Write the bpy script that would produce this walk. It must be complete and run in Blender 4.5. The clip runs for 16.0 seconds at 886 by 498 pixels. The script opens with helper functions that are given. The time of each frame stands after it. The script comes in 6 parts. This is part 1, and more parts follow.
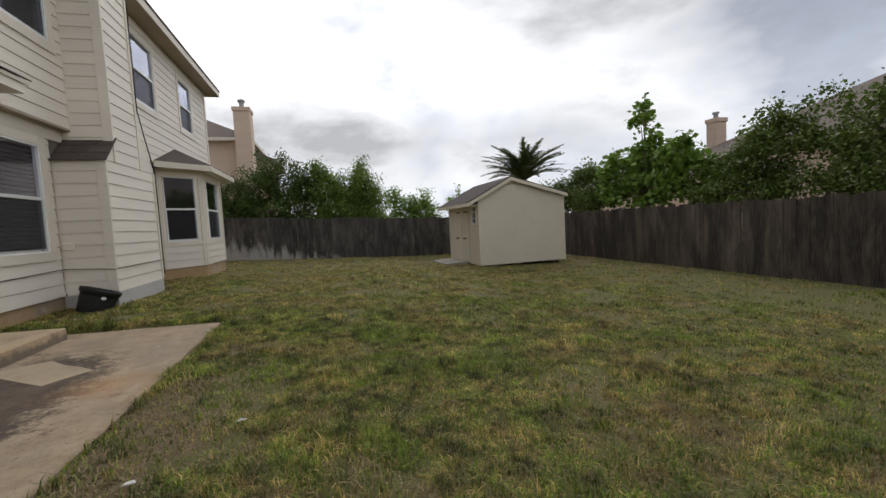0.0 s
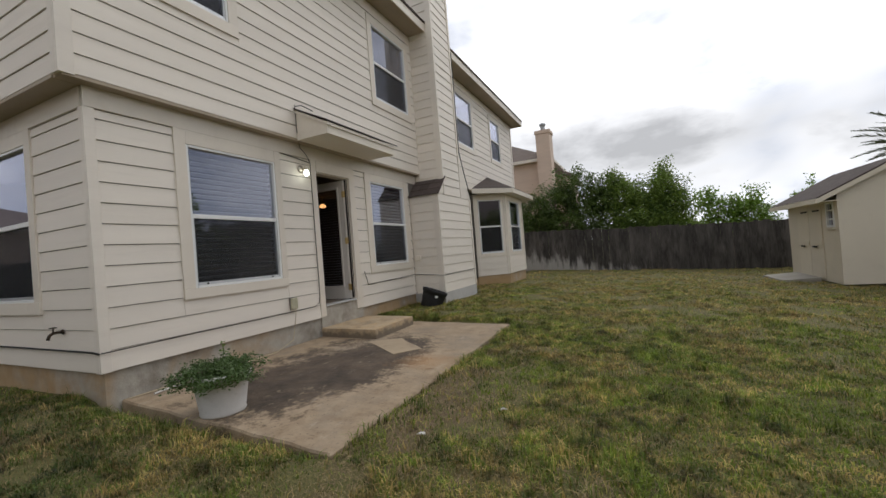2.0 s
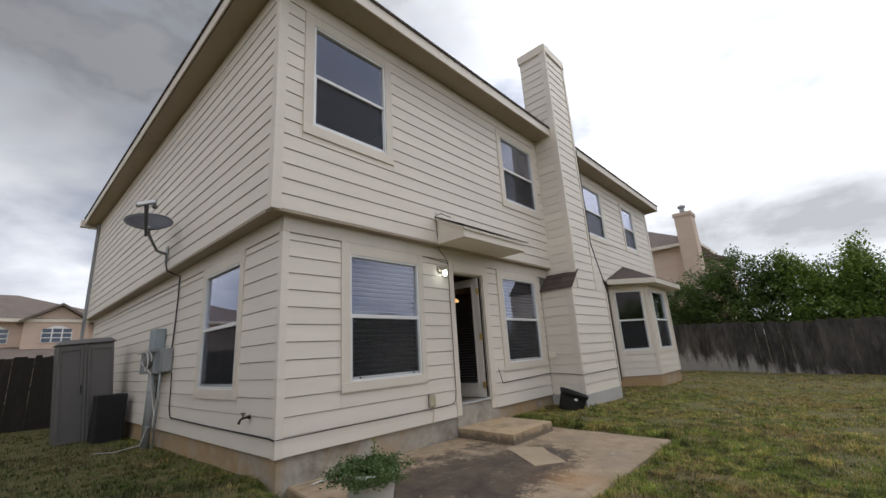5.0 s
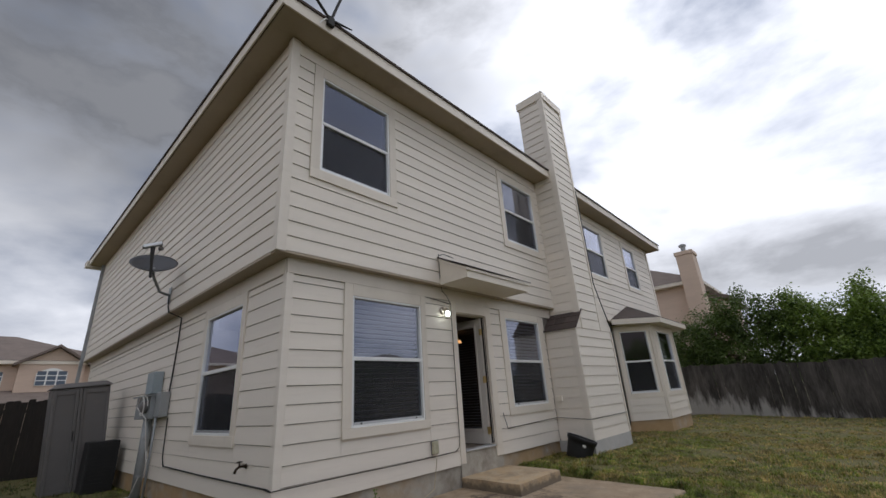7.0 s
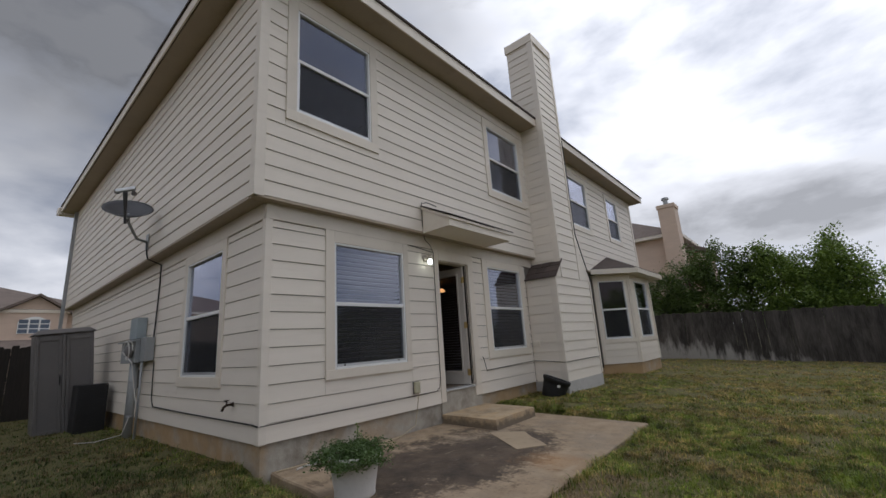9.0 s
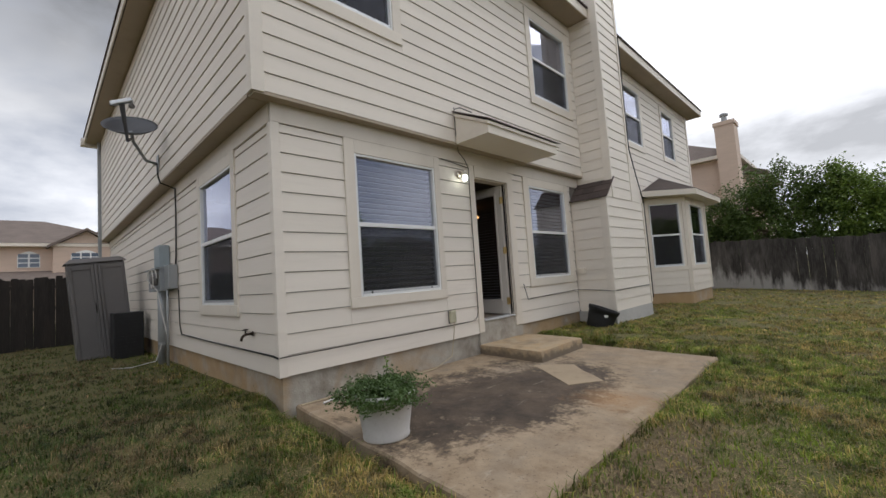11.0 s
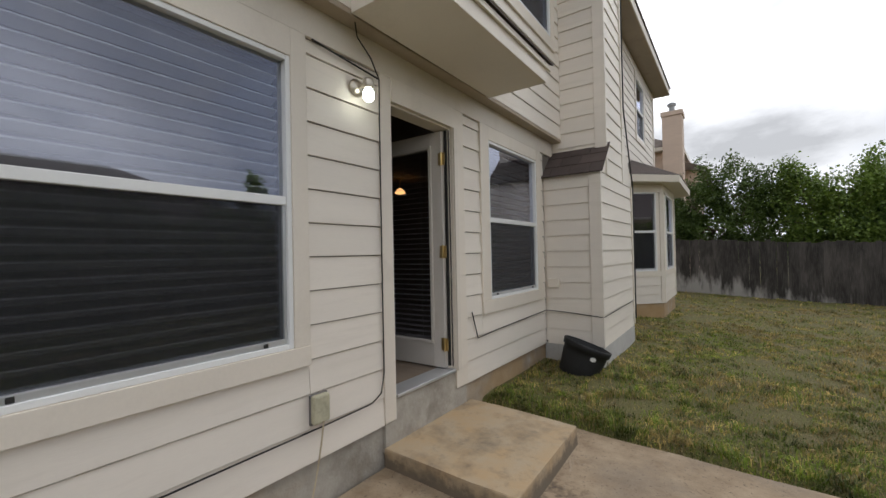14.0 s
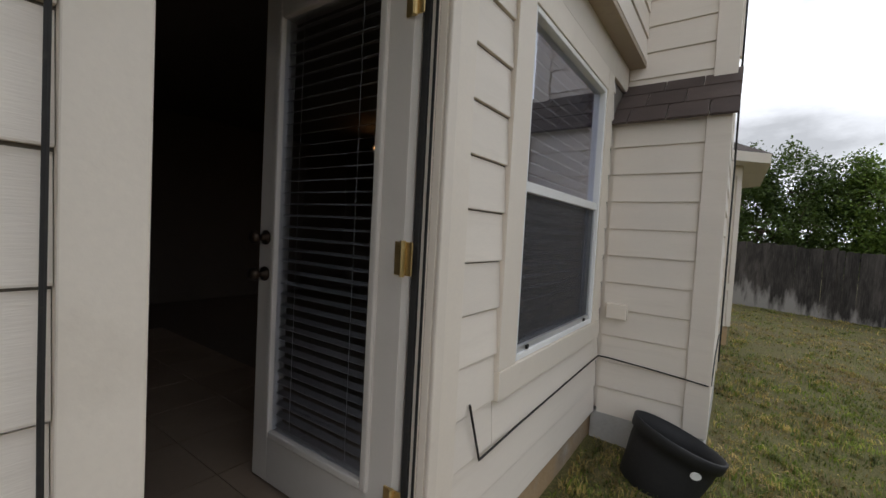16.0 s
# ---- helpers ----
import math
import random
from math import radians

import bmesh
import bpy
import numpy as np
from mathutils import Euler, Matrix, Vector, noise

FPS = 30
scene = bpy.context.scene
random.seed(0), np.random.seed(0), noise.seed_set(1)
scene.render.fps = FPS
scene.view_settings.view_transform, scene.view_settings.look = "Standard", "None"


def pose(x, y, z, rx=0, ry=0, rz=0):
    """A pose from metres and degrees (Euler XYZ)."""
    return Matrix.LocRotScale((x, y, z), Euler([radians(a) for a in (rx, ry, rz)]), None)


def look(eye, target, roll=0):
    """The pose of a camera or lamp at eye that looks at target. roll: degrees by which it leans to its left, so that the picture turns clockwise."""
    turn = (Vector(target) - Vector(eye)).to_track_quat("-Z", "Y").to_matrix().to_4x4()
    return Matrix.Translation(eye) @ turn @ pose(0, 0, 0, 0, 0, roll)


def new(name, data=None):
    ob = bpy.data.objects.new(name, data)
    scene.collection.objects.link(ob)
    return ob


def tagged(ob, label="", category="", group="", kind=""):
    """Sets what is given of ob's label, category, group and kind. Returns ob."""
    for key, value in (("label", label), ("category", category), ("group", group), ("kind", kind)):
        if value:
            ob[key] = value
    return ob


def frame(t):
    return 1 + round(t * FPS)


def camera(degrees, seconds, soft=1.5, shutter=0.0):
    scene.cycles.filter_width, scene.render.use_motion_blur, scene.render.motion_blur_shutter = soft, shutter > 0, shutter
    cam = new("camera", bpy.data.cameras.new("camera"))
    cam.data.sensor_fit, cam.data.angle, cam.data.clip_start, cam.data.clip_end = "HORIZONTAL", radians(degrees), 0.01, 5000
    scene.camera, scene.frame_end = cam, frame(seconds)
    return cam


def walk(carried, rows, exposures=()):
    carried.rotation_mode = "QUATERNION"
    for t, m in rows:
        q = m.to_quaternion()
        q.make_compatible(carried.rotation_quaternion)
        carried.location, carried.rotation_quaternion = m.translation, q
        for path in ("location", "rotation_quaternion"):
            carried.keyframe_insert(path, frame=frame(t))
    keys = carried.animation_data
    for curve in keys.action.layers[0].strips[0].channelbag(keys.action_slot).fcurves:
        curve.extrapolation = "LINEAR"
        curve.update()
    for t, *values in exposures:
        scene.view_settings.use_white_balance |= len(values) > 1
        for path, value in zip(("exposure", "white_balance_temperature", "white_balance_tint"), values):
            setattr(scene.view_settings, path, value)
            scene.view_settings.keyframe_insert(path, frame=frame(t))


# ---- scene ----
cam = camera(94.7, 16.0)
METRES, EYE, TILT, LEAN, TURN = 8.0, 1.5, 0.0, 0.0, -15.5
PATH = [
    (0, (4.028, -1.87, 1.227), (4.553, 0.056, 1.097), -3.1),
    (0.5, (4.237, -1.811, 1.255), (4.503, 0.169, 1.184), -1.7),
    (1, (4.428, -1.893, 1.265), (4.208, 0.095, 1.269), -3.3),
    (1.5, (4.461, -1.961, 1.243), (3.947, -0.028, 1.216), -3.8),
    (2, (4.378, -1.968, 1.228), (3.522, -0.16, 1.248), -4.6),
    (2.5, (4.331, -2.007, 1.222), (3.193, -0.362, 1.255), -4.7),
    (3, (4.312, -2.021, 1.235), (3.034, -0.484, 1.302), -4.6),
    (3.5, (4.31, -2.025, 1.252), (2.986, -0.535, 1.417), -4.6),
    (4, (4.309, -2.051, 1.294), (2.981, -0.582, 1.575), -4.2),
    (4.5, (4.316, -2.078, 1.297), (3.004, -0.624, 1.702), -3.8),
    (5, (4.336, -2.11, 1.322), (3.041, -0.669, 1.82), -3.6),
    (5.2, (4.328, -2.119, 1.311), (3.022, -0.698, 1.842), -3.6),
    (7.5, (4.361, -2.145, 1.342), (3.126, -0.732, 2.034), -4.4),
    (8, (4.369, -2.131, 1.334), (3.159, -0.676, 1.978), -4.6),
    (8.5, (4.377, -2.107, 1.309), (3.152, -0.623, 1.854), -4.3),
    (9, (4.377, -2.1, 1.278), (3.118, -0.613, 1.73), -3.8),
    (9.5, (4.327, -2.083, 1.251), (2.959, -0.661, 1.582), -4.1),
    (9.7, (4.274, -2.074, 1.243), (2.873, -0.674, 1.534), -4.1),
    (11.8, (3.389, -0.992, 1.202), (2.043, 0.488, 1.265), -1.7),
    (12, (3.273, -0.822, 1.227), (1.995, 0.716, 1.294), -1.1),
    (12.5, (2.861, -0.356, 1.31), (1.702, 1.274, 1.337), 0.3),
    (13, (2.556, -0.053, 1.39), (1.47, 1.626, 1.414), 1.3),
    (13.5, (2.262, 0.359, 1.464), (1.182, 2.041, 1.54), -1.4),
    (14, (1.958, 0.771, 1.554), (0.801, 2.402, 1.577), -1.2),
    (14.5, (1.683, 1.236, 1.58), (0.584, 2.907, 1.526), -1.5),
    (15, (1.402, 1.744, 1.609), (0.343, 3.438, 1.521), 0.5),
    (15.5, (1.122, 2.208, 1.651), (0.084, 3.916, 1.598), 4.4),
    (16, (0.784, 2.643, 1.66), (-0.378, 4.269, 1.575), 3.1),
]
EXPOSURE = [(0.0, -0.13, 6350, 11), (1.5, -0.10, 6350, 11), (3.5, 0.06, 6300, 12), (5.0, 0.0, 6200, 12), (7.5, -0.38, 6050, 13), (8.5, -0.46, 6050, 13),
            (9.5, -0.38, 6100, 13), (12.0, 0.22, 6250, 11), (13.0, 0.12, 6250, 11), (14.5, 0.08, 6250, 11), (16.0, 0.06, 6150, 11)]
walk(cam, [(t, look(eye, target, roll)) for t, eye, target, roll in PATH], EXPOSURE)

# ---- world, sun, exposure ----
SUN_AZ, SUN_EL = radians(22), radians(48)   # azimuth from +y towards +x
world = bpy.data.worlds.new("overcast")
scene.world = world
world.use_nodes = True


class Nodes:
    """A short way to write node trees."""

    def __init__(self, tree):
        self.tree = tree
        tree.nodes.clear()

    def add(self, kind, **sockets):
        node = self.tree.nodes.new(kind)
        for key, value in sockets.items():
            if key.startswith("p_"):
                self.set_prop(node, key[2:], value)
                continue
            spot = node.inputs[int(key[1:])] if key[0] == "i" and key[1:].isdigit() else node.inputs[key.replace("_", " ")]
            if isinstance(value, bpy.types.NodeSocket):
                self.tree.links.new(value, spot)
            else:
                spot.default_value = value
        return node

    def set_prop(self, node, prop, value):
        if prop == "operation":
            node.operation = value
        elif prop == "blend":
            node.blend_type = value
        elif prop == "type":
            node.data_type = value
        elif prop == "sky":
            node.sky_type = value
        elif prop == "normalize":
            node.normalize = value

    def math(self, op, a, b=0.0, c=0.0):
        return self.add("ShaderNodeMath", p_operation=op, i0=a, i1=b, i2=c).outputs[0]

    def noise(self, vec, scale, detail=4.0, rough=0.55, distort=0.0):
        return self.add("ShaderNodeTexNoise", Vector=vec, Scale=scale, Detail=detail, Roughness=rough, Distortion=distort).outputs[0]

    def ramp(self, fac, lo, hi, a=0.0, b=1.0):
        return self.add("ShaderNodeMapRange", Value=fac, From_Min=lo, From_Max=hi, To_Min=a, To_Max=b).outputs[0]

    def mix(self, fac, a, b, blend="MIX"):
        node = self.add("ShaderNodeMix", p_type="RGBA", p_blend=blend)
        for spot, value in ((node.inputs[0], fac), (node.inputs[6], a), (node.inputs[7], b)):
            if isinstance(value, bpy.types.NodeSocket):
                self.tree.links.new(value, spot)
            else:
                spot.default_value = value if not isinstance(value, tuple) else (*value, 1.0)[:4]
        return node.outputs[2]

    def stretch(self, vec, scale):
        return self.add("ShaderNodeVectorMath", p_operation="MULTIPLY", i0=vec, i1=scale).outputs[0]


def build_sky():
    n = Nodes(world.node_tree)
    way = n.add("ShaderNodeTexCoord").outputs["Generated"]
    sky = n.add("ShaderNodeTexSky", p_sky="NISHITA")
    sky.sun_disc, sky.sun_elevation, sky.sun_rotation = False, SUN_EL, SUN_AZ
    split = n.add("ShaderNodeSeparateXYZ", Vector=way).outputs
    puff = n.stretch(way, (1, 1, 2.3))
    big = n.noise(n.stretch(way, (1, 1, 1.5)), 1.7, 4.0, 0.5, 0.25)
    fine = n.noise(puff, 3.0, 8.0, 0.55, 0.15)
    cover = n.math("ADD", n.math("MULTIPLY", big, 0.52), n.math("MULTIPLY", fine, 0.48))
    sun = (math.sin(SUN_AZ) * math.cos(SUN_EL), math.cos(SUN_AZ) * math.cos(SUN_EL), math.sin(SUN_EL))
    toward = n.add("ShaderNodeVectorMath", p_operation="DOT_PRODUCT", i0=way, i1=sun).outputs["Value"]
    # a dark bank of cloud stands over the far side of the house
    bank = n.add("ShaderNodeVectorMath", p_operation="DOT_PRODUCT", i0=way, i1=(-0.74, -0.10, 0.66)).outputs["Value"]
    bank = n.ramp(n.math("ADD", bank, n.ramp(fine, 0.3, 0.7, -0.16, 0.16)), 0.62, 0.97, 0.0, 0.74)
    bank = n.math("SUBTRACT", 1.0, n.math("MULTIPLY", bank, n.ramp(split[2], 0.20, 0.50)))
    # greyer cloud over the fence side and a slate band low down beyond the far fence
    east = n.add("ShaderNodeVectorMath", p_operation="DOT_PRODUCT", i0=way, i1=(0.62, 0.40, 0.68)).outputs["Value"]
    east = n.ramp(n.math("ADD", east, n.ramp(fine, 0.3, 0.7, -0.10, 0.10)), 0.80, 1.0, 0.0, 0.60)
    low = n.math("ADD", n.math("ABSOLUTE", n.math("SUBTRACT", split[2], 0.19)), n.ramp(fine, 0.32, 0.68, 0.13, -0.10))
    low = n.math("MULTIPLY", n.ramp(low, -0.04, 0.16, 0.60, 0.0), n.ramp(split[1], 0.45, 0.9))
    bank = n.math("MULTIPLY", bank, n.math("SUBTRACT", 1.0, n.math("MAXIMUM", east, low)))
    glow = n.math("MULTIPLY", n.ramp(toward, -0.6, 0.9, 1.0, 1.85), bank)
    cloud = n.mix(n.ramp(cover, 0.415, 0.535), (0.44, 0.47, 0.53), (1.0, 1.0, 1.0))
    lit = n.mix(1.0, cloud, n.add("ShaderNodeCombineXYZ", X=glow, Y=glow, Z=glow).outputs[0], "MULTIPLY")
    blue = n.mix(1.0, sky.outputs[0], (0.10, 0.10, 0.10), "MULTIPLY")
    whole = n.mix(n.ramp(cover, 0.30, 0.40, 0.6, 0.95), blue, lit)
    back = n.add("ShaderNodeBackground", Color=whole, Strength=0.82)
    n.tree.links.new(back.outputs[0], n.add("ShaderNodeOutputWorld").inputs[0])


build_sky()
sun = new("sun", bpy.data.lights.new("sun", "SUN"))
sun.data.energy, sun.data.angle, sun.data.color = 0.9, radians(40), (1.0, 0.96, 0.9)
sun.matrix_world = look((0, 0, 0), (-math.sin(SUN_AZ) * math.cos(SUN_EL), -math.cos(SUN_AZ) * math.cos(SUN_EL), -math.sin(SUN_EL)))

# ---- materials ----


def material(name, build):
    m = bpy.data.materials.new(name)
    m.use_nodes = True
    n = Nodes(m.node_tree)
    n.tree.links.new(build(n), n.add("ShaderNodeOutputMaterial").inputs[0])
    return m


def spot(n):
    return n.add("ShaderNodeNewGeometry").outputs["Position"]


def shade(n, colour, rough=0.6, bump=None, depth=0.002, metal=0.0, **more):
    node = n.add("ShaderNodeBsdfPrincipled", Base_Color=colour if isinstance(colour, bpy.types.NodeSocket) else (*colour, 1.0), Roughness=rough, Metallic=metal, **more)
    if bump is not None:
        n.tree.links.new(n.add("ShaderNodeBump", Strength=1.0, Distance=depth, Height=bump).outputs[0], node.inputs["Normal"])
    return node.outputs[0]


def worn(name, colour, rough=0.6, vary=0.12, patch=1.2, grain=60.0, depth=0.0008, metal=0.0, dirt=(0.3, 0.25, 0.18), dirty=0.15, stretch=(1, 1, 1), each=0.06):
    """A plain surface with grain, soft patches, some dirt and a small change from piece to piece."""

    def build(n):
        p = n.stretch(spot(n), stretch)
        a, b = n.noise(p, patch, 5.0, 0.6), n.noise(p, grain, 3.0)
        r = n.add("ShaderNodeObjectInfo").outputs["Random"]
        v = n.math("ADD", n.ramp(a, 0.25, 0.75, 1 - vary, 1 + vary), n.ramp(r, 0, 1, -each, each))
        v = n.math("ADD", v, n.ramp(b, 0.2, 0.8, -vary * 0.5, vary * 0.5))
        c = n.mix(1.0, colour, n.add("ShaderNodeCombineXYZ", X=v, Y=v, Z=v).outputs[0], "MULTIPLY")
        c = n.mix(n.ramp(n.noise(p, patch * 2.7, 6.0, 0.65), 0.55, 0.8, 0, dirty), c, dirt)
        return shade(n, c, n.ramp(b, 0.2, 0.8, rough - 0.08, rough + 0.08), b, depth, metal)

    return material(name, build)


SIDING = worn("siding_paint", (0.79, 0.722, 0.63), 0.55, 0.05, 0.6, 40, 0.0007, dirt=(0.42, 0.36, 0.27), dirty=0.22, stretch=(0.6, 0.6, 7), each=0.035)
TRIM = worn("trim_paint", (0.75, 0.68, 0.58), 0.5, 0.05, 1.1, 70, 0.0004, dirt=(0.40, 0.33, 0.24), dirty=0.25)
# trim tan with the shade under eaves and overhang put into its colour
SOFFIT = worn("soffit_shade_paint", (0.40, 0.325, 0.24), 0.6, 0.08, 0.9, 60, 0.0005, dirt=(0.16, 0.12, 0.08), dirty=0.4)
FOOTING = worn("grey_footing", (0.47, 0.455, 0.43), 0.9, 0.14, 2.2, 60, 0.002, dirt=(0.25, 0.22, 0.18), dirty=0.45)
VINYL = worn("white_vinyl", (0.82, 0.82, 0.80), 0.35, 0.03, 2.0, 90, 0.0002, dirty=0.1)
ALU = worn("aluminium", (0.62, 0.63, 0.64), 0.4, 0.05, 4.0, 120, 0.0001, 0.7)
WHITE_DOOR = worn("door_paint", (0.62, 0.575, 0.515), 0.4, 0.03, 1.5, 80, 0.0002, dirty=0.12)
SHINGLE = worn("roof_shingle", (0.070, 0.052, 0.045), 0.95, 0.25, 3.0, 180, 0.002, dirt=(0.13, 0.105, 0.085), dirty=0.3, each=0.2)
BRASS = worn("brass", (0.62, 0.46, 0.2), 0.35, 0.1, 8, 90, 0.0002, 0.9)
NICKEL = worn("brushed_nickel", (0.55, 0.50, 0.42), 0.35, 0.1, 8, 90, 0.0002, 0.85)
BLACK_PLASTIC = worn("black_plastic", (0.012, 0.012, 0.013), 0.68, 0.2, 4, 60, 0.0006, dirt=(0.08, 0.07, 0.06), dirty=0.12)
GREY_PLASTIC = worn("grey_plastic", (0.15, 0.14, 0.135), 0.5, 0.08, 2, 70, 0.0004)
GREY_METAL = worn("grey_metal", (0.33, 0.345, 0.35), 0.5, 0.1, 3, 60, 0.0003, 0.3)
DISH_GREY = worn("dish_grey", (0.075, 0.078, 0.088), 0.45, 0.08, 3, 60, 0.0002)
RUBBER = worn("cable_rubber", (0.016, 0.015, 0.014), 0.75, 0.2, 10, 60, 0.0003)
POT = worn("pot_white", (0.62, 0.60, 0.57), 0.6, 0.08, 5, 50, 0.0008, dirt=(0.30, 0.26, 0.2), dirty=0.5)
BARK = worn("bark", (0.16, 0.12, 0.09), 0.9, 0.3, 6, 40, 0.008, stretch=(1, 1, 0.3))
SHED_PAINT = worn("shed_paint", (0.70, 0.63, 0.51), 0.6, 0.04, 1.0, 50, 0.0006, dirty=0.15)
TAN_WALL = worn("tan_wall", (0.62, 0.475, 0.375), 0.7, 0.06, 1.0, 12, 0.004, stretch=(1, 1, 4))
FAR_ROOF = worn("far_roof", (0.17, 0.135, 0.115), 0.95, 0.2, 2.0, 30, 0.01)
# the dimness of the unlit rooms is put into this dark paint
INSIDE = worn("dim_inside_paint", (0.17, 0.15, 0.125), 0.8, 0.05, 1, 40, 0.0003)
BLIND = worn("blind_slat", (0.46, 0.45, 0.44), 0.5, 0.05, 3, 60, 0.0002)
TILE = worn("floor_tile", (0.30, 0.23, 0.17), 0.45, 0.15, 4, 40, 0.0005, each=0.1)
STONE = worn("plywood_grey", (0.33, 0.31, 0.27), 0.9, 0.2, 2, 60, 0.001)


def glass_build(n):
    f = n.ramp(n.math("POWER", n.add("ShaderNodeLayerWeight", Blend=0.5).outputs["Facing"], 3.0), 0.0, 1.0, 0.13, 0.94)
    clear, gloss = n.add("ShaderNodeBsdfTransparent", Color=(0.84, 0.86, 0.88, 1)).outputs[0], n.add("ShaderNodeBsdfGlossy", Color=(0.84, 0.86, 1, 1), Roughness=0.015).outputs[0]
    return n.add("ShaderNodeMixShader", i0=f, i1=clear, i2=gloss).outputs[0]


def screen_build(n):
    clear, dull = n.add("ShaderNodeBsdfTransparent").outputs[0], shade(n, (0.014, 0.015, 0.017), 0.7)
    return n.add("ShaderNodeMixShader", i0=0.36, i1=clear, i2=dull).outputs[0]


def lamp_build(strength, colour):
    def build(n):
        return n.add("ShaderNodeEmission", Color=(*colour, 1), Strength=strength).outputs[0]
    return build


GLASS = material("window_glass", glass_build)
SCREEN = material("insect_screen", screen_build)
BULB = material("lit_bulb", lamp_build(9.0, (0.95, 1.0, 0.86)))
WARM_BULB = material("warm_lamp", lamp_build(2.4, (1.0, 0.47, 0.16)))


def patio_build(n):
    p = spot(n)
    s = n.add("ShaderNodeSeparateXYZ", Vector=p).outputs
    wob = n.noise(p, 1.5, 6.0, 0.6)
    fine, grit = n.noise(p, 7.0, 6.0, 0.65), n.noise(p, 90.0, 3.0)
    base = n.mix(n.ramp(fine, 0.3, 0.7), (0.235, 0.165, 0.098), (0.40, 0.31, 0.21))
    base = n.mix(n.ramp(wob, 0.48, 0.68, 0, 0.5), base, (0.20, 0.175, 0.145))
    # dark mould over the middle of the slab
    dx, dy = n.math("MULTIPLY", n.math("SUBTRACT", s[0], 1.3), 1.0), n.math("MULTIPLY", n.math("SUBTRACT", s[1], 1.6), 0.56)
    far = n.math("SQRT", n.math("ADD", n.math("MULTIPLY", dx, dx), n.math("MULTIPLY", dy, dy)))
    far = n.math("ADD", far, n.ramp(wob, 0.25, 0.75, -0.42, 0.42))
    far = n.math("ADD", far, n.ramp(fine, 0.25, 0.75, -0.26, 0.26))
    far = n.math("ADD", far, n.ramp(n.noise(p, 28.0, 4.0, 0.7), 0.3, 0.7, -0.09, 0.09))
    base = n.mix(n.ramp(far, 0.60, 0.90, 0.95, 0.0), base, n.mix(n.ramp(n.noise(p, 3.3, 6.0, 0.7), 0.35, 0.65), (0.026, 0.018, 0.013), (0.105, 0.074, 0.050)))
    # orange rust
    dx, dy = n.math("SUBTRACT", s[0], 2.2), n.math("SUBTRACT", s[1], 1.95)
    rust = n.math("ADD", n.math("SQRT", n.math("ADD", n.math("MULTIPLY", dx, dx), n.math("MULTIPLY", dy, dy))), n.ramp(fine, 0.2, 0.8, -0.3, 0.3))
    base = n.mix(n.ramp(rust, 0.02, 0.40, 0.45, 0.0), base, (0.42, 0.22, 0.08))
    # pale scuffs and dark specks
    base = n.mix(n.ramp(n.noise(n.stretch(p, (1, 0.35, 1)), 5.5, 7.0, 0.7, 0.8), 0.62, 0.70, 0.0, 0.55), base, (0.42, 0.36, 0.28))
    base = n.mix(n.ramp(n.noise(p, 46.0, 3.0, 0.7), 0.60, 0.68, 0.0, 0.6), base, (0.06, 0.045, 0.033))
    return shade(n, base, n.ramp(fine, 0.3, 0.7, 0.75, 0.95), n.math("ADD", grit, n.math("MULTIPLY", fine, 2.0)), 0.002)


def step_build(n):
    p = spot(n)
    fine = n.noise(p, 5.0, 6.0, 0.65)
    c = n.mix(n.ramp(fine, 0.3, 0.7), (0.45, 0.31, 0.165), (0.42, 0.34, 0.235))
    c = n.mix(n.ramp(n.noise(p, 2.6, 7.0, 0.65), 0.47, 0.66, 0, 0.8), c, (0.19, 0.15, 0.105))
    rim = n.math("ADD", n.add("ShaderNodeSeparateXYZ", Vector=p).outputs[2], n.ramp(n.noise(p, 9.0, 6.0, 0.7), 0.3, 0.7, -0.05, 0.05))
    c = n.mix(n.ramp(rim, 0.15, 0.225, 0.85, 0.0), c, (0.13, 0.105, 0.078))
    return shade(n, c, 0.9, n.noise(p, 80, 3), 0.002)


